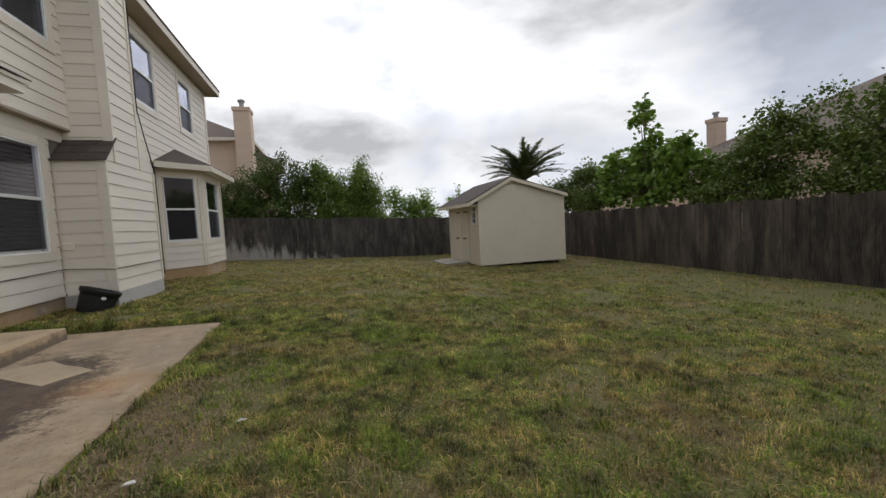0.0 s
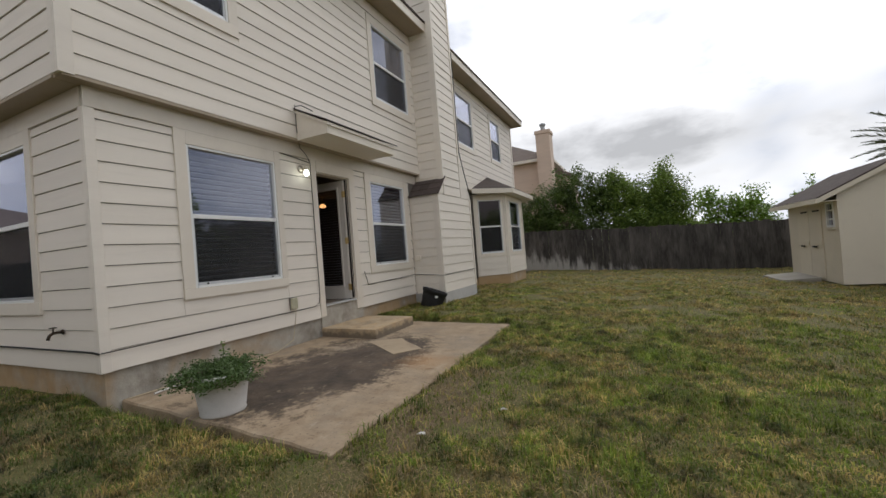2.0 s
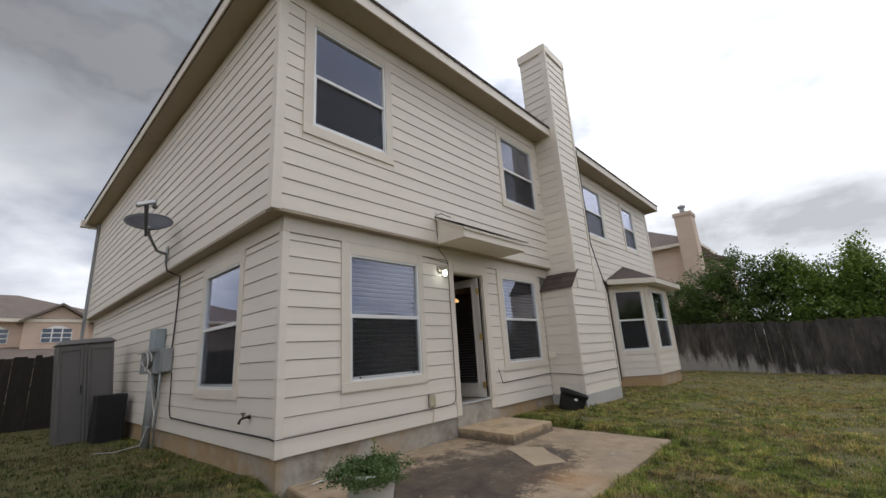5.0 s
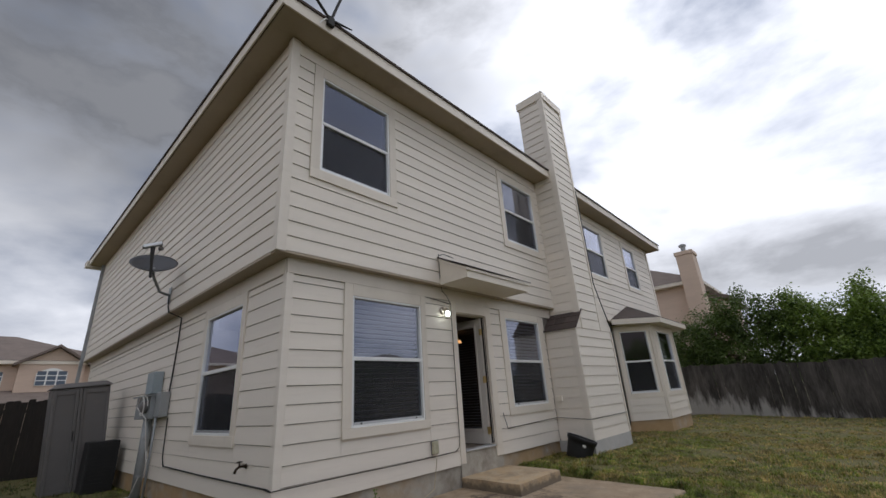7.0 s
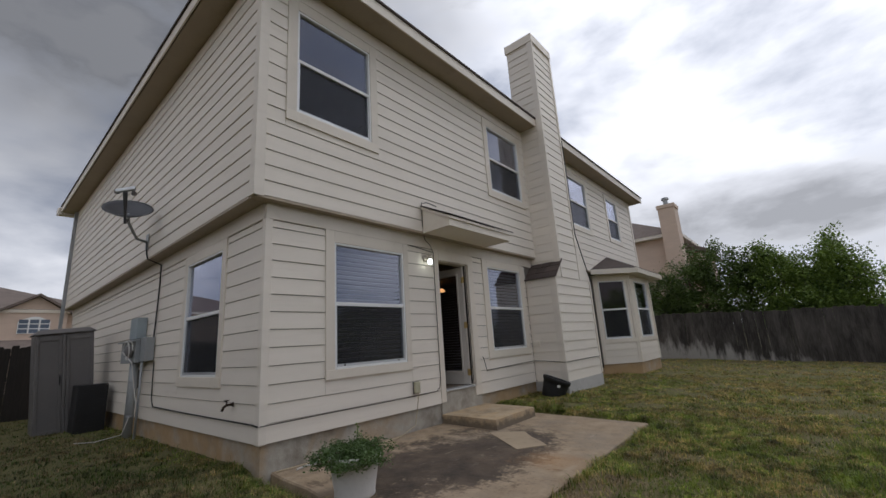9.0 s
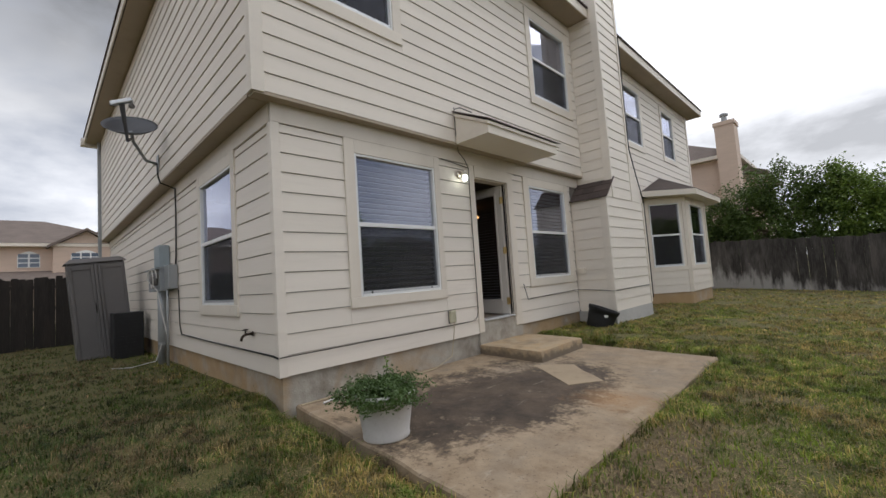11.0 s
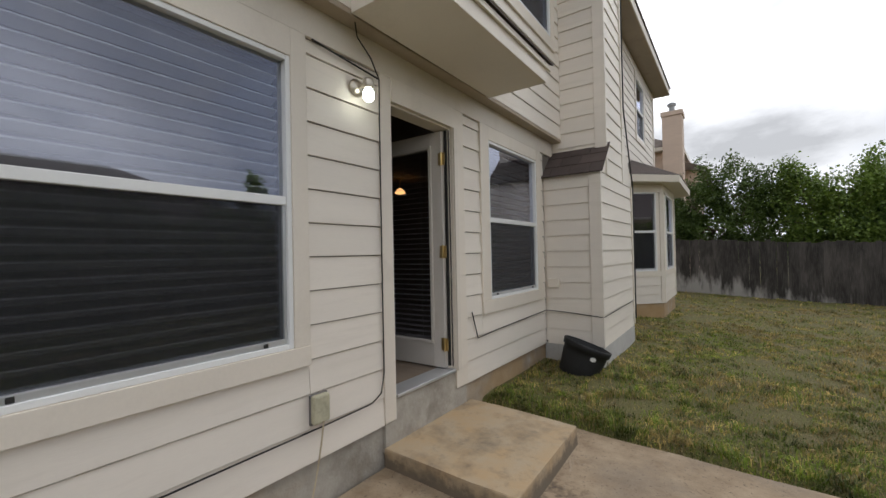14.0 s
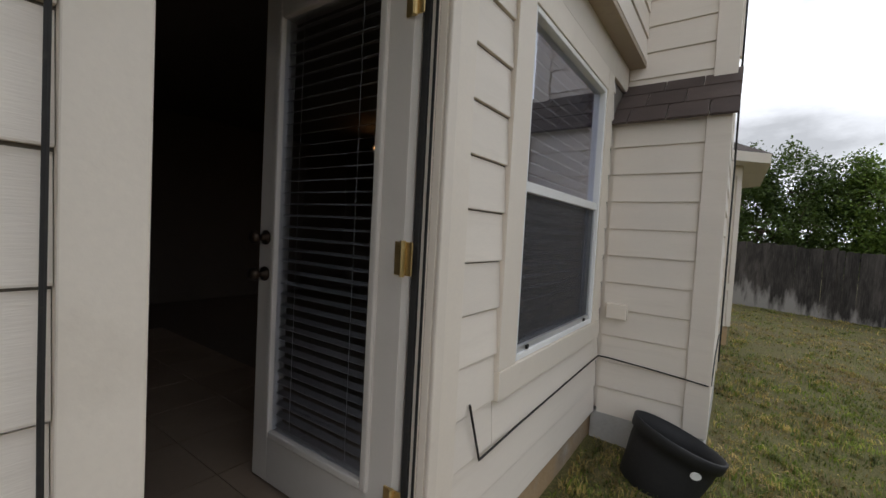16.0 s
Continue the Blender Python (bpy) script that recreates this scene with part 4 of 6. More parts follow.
part("shade", turned(B(), [(0.02, 0.08), (0.07, 0.04), (0.105, -0.015), (0.09, -0.022), (0.035, -0.035)], 16), WARM_BULB, lamp_in, "glowing amber glass", True)
part("rod", tube(B(), [(0, 0, 0.1), (0, 0, 0.27)], 0.012), BRASS, lamp_in)
slab("canopy", lamp_in, BRASS, -0.05, 0.05, -0.05, 0.05, 0.245, 0.265)

# ---- awning over the door ----
awning = thing("door_canopy", "small cream boxed canopy over the back door", "canopy", kind="structure")
ring = [(FACE_UP + 0.02, 2.99), (0.70, 2.99), (0.70, 3.125), (FACE_UP + 0.02, 3.41)]
part("box", solid(B(), [(x, 2.43, z) for x, z in ring], [(x, 4.12, z) for x, z in ring]), TRIM, awning, bevel=0.004)
ring = [(FACE_UP + 0.018, 3.432), (0.74, 3.148), (0.74, 3.164), (FACE_UP + 0.018, 3.448)]
part("canopy_roof", solid(B(), [(x, 2.395, z) for x, z in ring], [(x, 4.19, z) for x, z in ring]), SHINGLE, awning, "dark shingled top")
part("drip_edge", box(B(), 0.702, 0.722, 2.405, 4.18, 3.10, 3.143), TRIM, awning, bevel=0.002)
ring = [(FACE_UP + 0.02, 3.375), (0.71, 3.10), (0.71, 3.14), (FACE_UP + 0.02, 3.42)]
part("end_trim", solid(B(), [(x, 2.41, z) for x, z in ring], [(x, 2.428, z) for x, z in ring]), TRIM, awning)

# ---- things on the back wall ----
lamp = thing("wall_lamp", "lit bare bulb in a nickel wall lamp beside the door", "lamp", (0.026, 2.575, 2.62))
part("base_plate", turned(B(), [(0.058, 0.0), (0.056, 0.012), (0.03, 0.03), (0.016, 0.034)], 20), NICKEL, lamp, "", True).matrix_basis = pose(0, 0, 0, 0, 90, 0)
part("arm", tube(B(), [(0.03, 0, 0), (0.075, 0, 0.004), (0.10, 0, -0.002)], 0.012, 8), NICKEL, lamp, "", True)
part("socket", turned(B(), [(0.03, 0.028), (0.034, 0.015), (0.034, -0.02), (0.026, -0.03)], 16, (0.11, 0)), NICKEL, lamp, "", True)
part("bulb", turned(B(), [(0.022, -0.03), (0.034, -0.05), (0.036, -0.085), (0.026, -0.105), (0.008, -0.115)], 16, (0.11, 0)), BULB, lamp, "glowing white bulb", True)

outlet = thing("outlet_cover", "weathered yellowed plastic outlet cover with hanging cord", "outlet cover", (0.019, 2.246, 0.692))
part("cover", box(B(), 0.0, 0.045, -0.055, 0.055, -0.075, 0.085), worn("aged_plastic", (0.50, 0.47, 0.33), 0.6, 0.2, 9, 60, 0.001, dirt=(0.22, 0.2, 0.14), dirty=0.7), outlet, bevel=0.014)
part("back_plate", box(B(), -0.004, 0.012, -0.058, 0.058, -0.08, 0.088), GREY_PLASTIC, outlet, bevel=0.003)
part("cord", tube(B(), [(0.05, 0.0, -0.06), (0.055, -0.02, -0.16), (0.03, -0.03, -0.32), (0.06, -0.10, -0.48), (0.09, -0.42, -0.565), (0.12, -0.9, -0.564), (0.09, -1.3, -0.563), (0.07, -1.8, -0.562), (0.06, -2.1, -0.562)], 0.0055, 6), worn("cord_tan", (0.48, 0.40, 0.27), 0.6), outlet)


def cable(name, points, radius, mat, label):
    ob = part(name, tube(B(), points, radius, 6), mat)
    return tagged(ob, label, "cable")


cable("cable", [(0.16, 2.42, 3.5), (0.165, 2.415, 3.2), (0.15, 2.44, 3.05), (0.06, 2.56, 2.93), (0.035, 2.70, 2.86), (0.035, 2.775, 2.74), (0.03, 2.778, 2.5), (0.028, 2.778, 2.0), (0.03, 2.775, 1.4), (0.028, 2.778, 0.76), (0.03, 2.745, 0.635), (0.03, 2.66, 0.592), (0.026, 2.3, 0.583), (0.027, 1.5, 0.580), (0.026, 0.9, 0.583), (0.034, 0.1, 0.580), (0.036, -0.02, 0.58)], 0.0045, RUBBER, "black cable clipped along the siding and door casing")
cable("cable", [(0.03, 2.24, 2.792), (0.028, 2.5, 2.770), (0.03, 2.77, 2.745)], 0.006, RUBBER, "black cable running to the wall lamp")
cable("cable", [(0.16, 2.42, 3.47), (0.2, 2.5, 3.50), (0.3, 2.62, 3.43)], 0.007, RUBBER, "loose black cable end on top of the canopy")
cable("cable", [(0.022, 3.935, 1.02), (0.022, 4.03, 0.770), (0.022, 4.4, 0.785), (0.022, 5.0, 0.800), (0.022, 5.72, 0.815), (0.03, 5.735, 0.815), (0.10, 5.735, 0.815), (0.4, 5.735, 0.795), (0.70, 5.725, 0.77), (0.72, 5.76, 0.77), (0.712, 6.6, 0.775), (0.712, 7.55, 0.785)], 0.005, RUBBER, "thin dark cable sagging along the siding below the window")
cable("cable", [(0.722, 7.06, 6.0), (0.722, 7.06, 3.6), (0.722, 7.3, 3.1), (0.722, 7.6, 2.55), (0.722, 7.62, 1.6), (0.722, 7.62, 0.5)], 0.010, RUBBER, "dark cable running down the chimney edge")
vent = part("vent_cover", box(B(), 0.06, 0.20, 5.70, 5.745, 1.105, 1.215), TRIM, bevel=0.008)
tagged(vent, "small cream plastic vent cover on the chimney side", "vent cover")

# black crate leaning at the chimney foot
crate = thing("plastic_tub", "black round plastic tub tipped against the chimney foot", "tub", (0.46, 5.47, 0.155))
crate.matrix_basis = pose(0.47, 5.46, 0.135, -8, 19, 4)


def tub_ring(bm, r, z, flat=0.84):
    return [bm.verts.new((r * math.cos(k * math.pi / 16), r * flat * math.sin(k * math.pi / 16), z)) for k in range(32)]


bm = B()
rings = [tub_ring(bm, r, z) for r, z in ((0.205, 0.0), (0.212, 0.012), (0.222, 0.12), (0.240, 0.24), (0.243, 0.30), (0.262, 0.305), (0.268, 0.35), (0.270, 0.372), (0.256, 0.374), (0.235, 0.29), (0.205, 0.03))]
for a, b in zip(rings, rings[1:]):
    for k in range(32):
        bm.faces.new((a[k], a[(k + 1) % 32], b[(k + 1) % 32], b[k]))
bm.faces.new(rings[0][::-1])
bm.faces.new(rings[-1])
part("tub", bm, BLACK_PLASTIC, crate, smooth=True)
disc = [(0.034 * math.cos(k * math.pi / 6), 0.024 * math.sin(k * math.pi / 6)) for k in range(12)]
part("sticker", solid(B(), [(x, 0.0, z) for x, z in disc], [(x, -0.004, z) for x, z in disc]), VINYL, crate, "small white oval sticker").matrix_basis = pose(0.125, -0.180, 0.262, 6, 0, 30)
cable("hose", [(0.20, 0.30, 0.13), (0.17, 0.42, 0.131), (0.18, 0.55, 0.131), (0.25, 0.67, 0.13), (0.36, 0.76, 0.127), (0.43, 0.79, 0.124)], 0.009, POT, "short curved white hose lying on the patio")

# ---- potted plant ----
pot = thing("potted_plant", "whitewashed round pot with a bushy green plant on the patio", "potted plant", (1.26, 0.23, patio_top(1.26)))
part("pot", turned(B(), [(0.165, 0.0), (0.172, 0.012), (0.168, 0.03), (0.185, 0.14), (0.205, 0.27), (0.225, 0.29), (0.225, 0.32), (0.205, 0.325), (0.195, 0.27), (0.18, 0.26)], 40), POT, pot, "", True)
part("soil", turned(B(), [(0.19, 0.255), (0.19, 0.27), (0.05, 0.285)], 20), worn("potting_soil", (0.05, 0.035, 0.025), 0.95, 0.3, 20, 60, 0.004), pot)


def leaves(centres, each, spread, size, rng, mat, name, droop=0.0, slim=0.45):
    """A mesh of folded leaves round the given centres."""
    verts, faces = [], []
    for c in centres:
        for _ in range(each):
            d = Vector((rng.gauss(0, 1), rng.gauss(0, 1), rng.gauss(0, 0.8)))
            p = Vector(c) + d * spread * 0.6
            a = Vector((rng.uniform(-1, 1), rng.uniform(-1, 1), rng.uniform(-0.7, 0.5) - droop)).normalized()
            u = a.cross(Vector((rng.uniform(-1, 1), rng.uniform(-1, 1), rng.uniform(0.2, 1)))).normalized()
            s = size * rng.uniform(0.6, 1.35)
            k = len(verts)
            verts += [p, p + a * s * 0.5 + u * s * slim, p + a * s, p + a * s * 0.5 - u * s * slim]
            faces += [(k, k + 1, k + 2), (k, k + 2, k + 3)]
    return mesh_of(name, verts, faces, mat)


rng = random.Random(7)
stems, tips = B(), []
for k in range(80):
    a, r = rng.uniform(0, 6.283), rng.uniform(0.04, 0.36)
    h = rng.uniform(0.29, 0.40) - 0.40 * max(r - 0.22, 0)
    mid_p, end_p = Vector((0.5 * r * math.cos(a), 0.5 * r * math.sin(a), 0.28 + 0.75 * (h - 0.28))), Vector((r * math.cos(a), r * math.sin(a), h))
    tube(stems, [(0.06 * math.cos(a), 0.06 * math.sin(a), 0.26), mid_p, end_p], 0.004, 4)
    tips += [end_p, mid_p.lerp(end_p, 0.6), mid_p.lerp(end_p, 0.25), mid_p]
part("stem_cluster", stems, BARK, pot)
part("foliage", leaves(tips, 72, 0.048, 0.021, rng, LEAF_POT, "foliage", 0.1, 0.3), LEAF_POT, pot)
tube_b = tube(B(), [(0.0, 0.02, 0.4), (0.01, 0.03, 0.48), (0.02, 0.02, 0.54)], 0.004, 5)
part("shoot", tube_b, LEAF_POT, pot)
part("shoot_leaves", leaves([(0.02, 0.02, 0.54), (0.01, 0.03, 0.48)], 6, 0.016, 0.026, rng, LEAF_FRESH, "shoot_leaves"), LEAF_FRESH, pot)

# ---- side wall: dish, meter, conduits, tap ----
dish = thing("satellite_dish", "dark grey satellite dish on a bent arm on the side wall", "satellite dish", (-3.86, -0.225, 3.33))
part("foot_plate", box(B(), -0.07, 0.07, -0.012, 0.0, -0.16, 0.12), GREY_METAL, dish, bevel=0.003)
part("mast", tube(B(), [(0.0, -0.015, -0.02), (0.0, -0.16, 0.02), (0.345, -0.36, 0.176), (0.473, -0.400, 0.290)], 0.022, 8), GREY_METAL, dish, "", True)
bm = B()
loops = []
for r, d in ((0.0, 0.0), (0.12, 0.008), (0.24, 0.034), (0.34, 0.075), (0.40, 0.105), (0.405, 0.10), (0.34, 0.066), (0.24, 0.022), (0.0, -0.02)):
    loops.append([bm.verts.new((0.82 * max(r, 0.004) * math.cos(k * math.pi / 14), 0.82 * max(r, 0.004) * math.sin(k * math.pi / 14), d)) for k in range(28)])
for a, b in zip(loops, loops[1:]):
    for k in range(28):
        bm.faces.new((a[k], a[(k + 1) % 28], b[(k + 1) % 28], b[k]))
disc = part("reflector", bm, DISH_GREY, dish, "", True)
disc.matrix_basis = Matrix.Translation((0.463, -0.400, 0.290)) @ Vector((0.616, -0.184, 0.766)).to_track_quat("Z", "Y").to_matrix().to_4x4()
AIM, ACROSS, HUB = Vector((0.958, -0.287, 0)), Vector((0.287, 0.958, 0)), Vector((0.463, -0.400, 0.290))
foot_p, head_p = HUB + AIM * 0.26 - UP * 0.225, HUB + AIM * 0.60 + UP * 0.160
part("feed_arm", tube(B(), [HUB - AIM * 0.02 - UP * 0.10, foot_p, foot_p.lerp(head_p, 0.5), head_p], [0.020, 0.020, 0.024, 0.034], 6), DISH_GREY, dish)
part("receiver", box(B(), -0.125, 0.125, -0.035, 0.035, -0.025, 0.03), ALU, dish, bevel=0.012).matrix_basis = pose(*(head_p + UP * 0.03), 0, -20, 73.3)
for side in (-0.10, 0.10):
    part("horn", turned(B(), [(0.022, 0.0), (0.036, 0.03), (0.036, 0.055), (0.012, 0.06)], 12), GREY_PLASTIC, dish, "", True).matrix_basis = Matrix.Translation(head_p + ACROSS * side + UP * 0.02) @ Vector((-0.8, 0.24, -0.55)).to_track_quat("Z", "Y").to_matrix().to_4x4()
cable("cable", [(-3.84, -0.24, 3.30), (-3.80, -0.24, 3.1), (-3.75, -0.225, 2.99), (-3.68, -0.04, 2.9), (-3.68, -0.035, 2.5), (-3.72, -0.035, 1.9), (-3.75, -0.04, 1.6)], 0.012, RUBBER, "black cable from the dish down the side wall")
meter = thing("meter_box", "grey metal electric meter and breaker boxes on the side wall", "meter box", (-4.3, -0.02, 1.30))
part("upper_box", box(B(), -0.34, 0.06, -0.15, -0.001, 0.40, 0.76), worn("blue_grey_metal", (0.30, 0.35, 0.37), 0.5, 0.1, 4, 60, 0.0003, 0.2), meter, bevel=0.008)
part("lower_box", box(B(), -0.60, 0.30, -0.19, -0.001, 0.0, 0.37), GREY_METAL, meter, bevel=0.01)
part("box_lid", solid(B(), [(-0.62, -0.002, 0.375), (0.32, -0.002, 0.375), (0.32, -0.25, 0.345), (-0.62, -0.25, 0.345)], [(-0.62, -0.002, 0.40), (0.32, -0.002, 0.40), (0.32, -0.25, 0.37), (-0.62, -0.25, 0.37)]), GREY_METAL, meter, "projecting grey lid")
part("side_box", box(B(), 0.31, 0.60, -0.13, -0.002, 0.02, 0.40), GREY_METAL, meter, bevel=0.008)
part("glass_meter", turned(B(), [(0.10, 0.0), (0.10, 0.05), (0.085, 0.09), (0.03, 0.10)], 20), GREY_PLASTIC, meter, "round meter face", True).matrix_basis = pose(0.12, -0.19, 0.19, 90, 0, 0)
coil = [(0.20 + 0.15 * math.cos(a), -0.235 - 0.004 * k, 0.20 + 0.15 * math.sin(a)) for k, a in enumerate([0.5 * i for i in range(20)])]
part("cable_coil", tube(B(), coil + [(0.30, -0.22, 0.0), (0.26, -0.15, -0.4), (0.40, -0.10, -0.8), (0.36, -0.12, -1.15)], 0.009, 5), POT, meter, "loose coil of pale cable")
for x, r, z0 in ((0.02, 0.055, -1.25), (-0.20, 0.026, -1.22), (0.42, 0.018, -1.24)):
    part("conduit", tube(B(), [(x, -0.11, 0.02), (x, -0.11, -0.45), (x, -0.12, z0)], r, 10), GREY_METAL, meter, "grey service pipe", True)
for z in (-0.30, -0.85):
    part("pipe_clamp", turned(B(), [(0.060, z - 0.02), (0.062, z), (0.060, z + 0.02)], 12, (0.02, -0.113)), GREY_METAL, meter)
part("small_box", box(B(), -0.28, -0.12, -0.10, -0.002, -0.42, -0.12), GREY_PLASTIC, meter, bevel=0.006)
cable("cable", [(-4.2, -0.16, 0.45), (-4.15, -0.25, 0.20), (-4.3, -0.55, 0.14), (-4.6, -0.75, 0.13)], 0.006, POT, "loose white cable on the grass by the meter")
cable("cable", [(-3.62, -0.034, 1.3), (-3.58, -0.034, 0.75), (-3.5, -0.03, 0.62), (-2.0, -0.03, 0.60), (-0.1, -0.034, 0.59), (0.03, -0.036, 0.58)], 0.009, RUBBER, "black cable along the lower siding")
tap = thing("garden_tap", "dark bronze garden tap on the side wall", "tap", (-0.62, -0.018, 0.77))
part("pipe", tube(B(), [(0, 0, 0), (0, -0.07, 0), (0, -0.10, -0.02), (0, -0.115, -0.06)], 0.014, 8), BRONZE, tap, "", True)
part("wheel", turned(B(), [(0.006, 0.0), (0.03, 0.004), (0.03, 0.012), (0.006, 0.016)], 12), BRONZE, tap).matrix_basis = pose(0, -0.07, 0.04, 0, 0, 0)
part("stem", tube(B(), [(0, -0.07, 0), (0, -0.07, 0.05)], 0.007, 6), BRONZE, tap)
part("wall_flange", turned(B(), [(0.028, 0), (0.02, 0.01)], 12), BRONZE, tap).matrix_basis = pose(0, 0.002, 0, 90, 0, 0)
downspout = part("downspout", box(B(), -DEEP - 0.03, -DEEP + 0.05, -0.30, -0.215, 0.2, 6.05), GREY_METAL, bevel=0.008)
tagged(downspout, "grey metal downspout at the far house corner", "downspout")
gutter = part("gutter", solid(B(), [(-DEEP - 0.86, -0.64, 6.10), (-DEEP - 0.51, -0.64, 6.06), (-DEEP - 0.51, -0.64, 6.29), (-DEEP - 0.95, -0.64, 6.29)], [(-DEEP - 0.86, 8, 6.10), (-DEEP - 0.51, 8, 6.06), (-DEEP - 0.51, 8, 6.29), (-DEEP - 0.95, 8, 6.29)]), TRIM)
tagged(gutter, "tan gutter along the front eave", "gutter")
antenna = thing("roof_antenna", "black antenna mount clamped at the roof edge", "antenna", (0.585, 0.07, 6.235))
part("clamp", box(B(), -0.025, 0.03, -0.05, 0.05, -0.06, 0.09), RUBBER, antenna, bevel=0.006)
part("mast", tube(B(), [(0, 0, 0.02), (0, 0.08, 0.32), (0, 0.20, 0.75)], 0.020, 6), RUBBER, antenna)
part("boom", tube(B(), [(0.01, -0.26, 0.27), (0.0, -0.04, 0.08)], 0.020, 6), RUBBER, antenna)
part("boom", tube(B(), [(0.0, 0.03, 0.06), (0.01, 0.34, 0.12)], [0.020, 0.009], 6), RUBBER, antenna)
part("strap", tube(B(), [(0.01, -0.03, 0.03), (0.02, -0.09, -0.01), (0.012, -0.14, -0.09), (0.012, -0.16, -0.14)], 0.007, 5), VINYL, antenna, "loose white strap")

# ---- storage cabinet and condenser beside the house ----
gz = ground_z(-6.9, -0.5)
cab = thing("storage_cabinet", "tall grey plastic storage cabinet leaning beside the house", "cabinet", (-7.0, -0.60, gz - 0.05))
cab.matrix_basis = pose(-7.0, -0.68, gz - 0.05, 5, 0, 0)
part("body", box(B(), -0.32, 0.28, -0.36, 0.52, 0.0, 1.93), GREY_PLASTIC, cab, bevel=0.03)
part("roof_cap", solid(B(), [(-0.36, -0.40, 1.93), (0.34, -0.40, 1.93), (0.34, 0.56, 1.93), (-0.36, 0.56, 1.93)], [(-0.30, -0.30, 2.02), (0.24, -0.30, 2.02), (0.24, 0.46, 2.02), (-0.30, 0.46, 2.02)]), GREY_PLASTIC, cab, bevel=0.01)
for y0, y1 in ((-0.35, 0.03), (0.09, 0.51)):
    leaf_c = part("door", box(B(), 0.282, 0.296, y0, y1, 0.06, 1.88), GREY_PLASTIC, cab, bevel=0.004)
    for a, b, c, d in ((y0, y0 + 0.05, 0.06, 1.88), (y1 - 0.05, y1, 0.06, 1.88), (y0 + 0.05, y1 - 0.05, 0.06, 0.13), (y0 + 0.05, y1 - 0.05, 1.80, 1.88)):
        part("door_frame", box(B(), 0.2965, 0.318, a, b, c, d), GREY_PLASTIC, leaf_c, bevel=0.006)
part("post", box(B(), 0.282, 0.33, 0.034, 0.086, 0.02, 1.91), GREY_PLASTIC, cab, bevel=0.012)
part("handle", tube(B(), [(0.318, 0.0, 0.95), (0.345, 0.0, 0.97), (0.345, 0.0, 1.1), (0.318, 0.0, 1.12)], 0.011, 6), RUBBER, cab)
for z in (0.25, 0.98, 1.65):
    part("hinge", box(B(), 0.30, 0.335, -0.368, -0.33, z, z + 0.10), GREY_PLASTIC, cab, bevel=0.008)
unit = thing("condenser", "black air-conditioner condenser beside the storage cabinet", "condenser", (-6.25, -0.42, gz))
part("casing", box(B(), -0.28, 0.24, -0.16, 0.30, 0.0, 0.86), BLACK_PLASTIC, unit, bevel=0.015)
for k in range(12):
    part("louvre", box(B(), 0.241, 0.252, -0.13, 0.27, 0.08 + 0.06 * k, 0.115 + 0.06 * k), BLACK_PLASTIC, unit)

# ---- fences ----
picket_rng = random.Random(11)


def picket_mesh(width, height, kind):
    bm = B()
    h = height
    ring = [(0, 0), (width, 0), (width, h - (0.03 if kind else 0.0)), (width - 0.025, h), (0.025, h - (0.006 if kind else 0)), (0, h - 0.03)]
    solid(bm, [(x, 0, z) for x, z in ring], [(x, 0.017, z) for x, z in ring])
    bmesh.ops.recalc_face_normals(bm, faces=bm.faces[:])
    data = bpy.data.meshes.new("picket")
    bm.to_mesh(data)
    bm.free()
    return data


def fence(name, start, end, label, mat, rails_side=1):
    """Upright pickets from start to end, rails and posts behind them."""
    a, b = Vector((*start, 0)), Vector((*end, 0))
    along, length = (b - a).normalized(), (b - a).length
    out = Vector((along.y, -along.x, 0))
    top = thing(name, label, "fence", kind="structure")
    shapes = [picket_mesh(w, h, k) for w, h, k in ((0.138, 1.80, 0), (0.138, 1.83, 1), (0.14, 1.81, 1), (0.132, 1.79, 0), (0.137, 1.84, 0))]
    for m in shapes:
        m.materials.append(mat)
    s, angle = 0.0, math.degrees(math.atan2(along.y, along.x))
    while s < length:
        p = a + along * s - out * picket_rng.uniform(0, 0.012)
        ob = part("picket", picket_rng.choice(shapes), mat, top)
        ob.matrix_basis = pose(p.x, p.y, ground_z(p.x, p.y) - 0.03 + picket_rng.uniform(-0.02, 0.02), picket_rng.uniform(-0.5, 0.5), picket_rng.uniform(-0.22, 0.22), angle)
        s += 0.1335 + (0.012 if picket_rng.random() < 0.012 else 0)
    back = -out * 0.06 * -rails_side
    for z in (0.35, 1.0, 1.55):
        pts = [a + along * length * f + back + UP * (z + ground_z(*(a + along * length * f).xy)) for f in (0, 0.25, 0.5, 0.75, 1)]
        bm = B()
        for p, q in zip(pts, pts[1:]):
            solid(bm, [p + UP * 0.04 - out * 0.019, p - UP * 0.04 - out * 0.019, p - UP * 0.04 + out * 0.019, p + UP * 0.04 + out * 0.019], [q + UP * 0.04 - out * 0.019, q - UP * 0.04 - out * 0.019, q - UP * 0.04 + out * 0.019, q + UP * 0.04 + out * 0.019])
        part("rail", bm, mat, top)
    for k in range(int(length / 2.4) + 1):
        p = a + along * min(k * 2.4, length) + back * 1.9
        part("post", box(B(), p.x - 0.045, p.x + 0.045, p.y - 0.045, p.y + 0.045, ground_z(p.x, p.y) - 0.3, ground_z(p.x, p.y) + 1.76), mat, top)


fence("fence_far", (-3.5, 16.9), (13.7, 16.9), "weathered grey wooden picket fence with pale stains along the back of the yard", FENCE, -1)
fence("fence_right", (13.7, 16.9), (13.7, -7.0), "weathered brown-grey wooden picket fence along the yard", FENCE_WARM, -1)
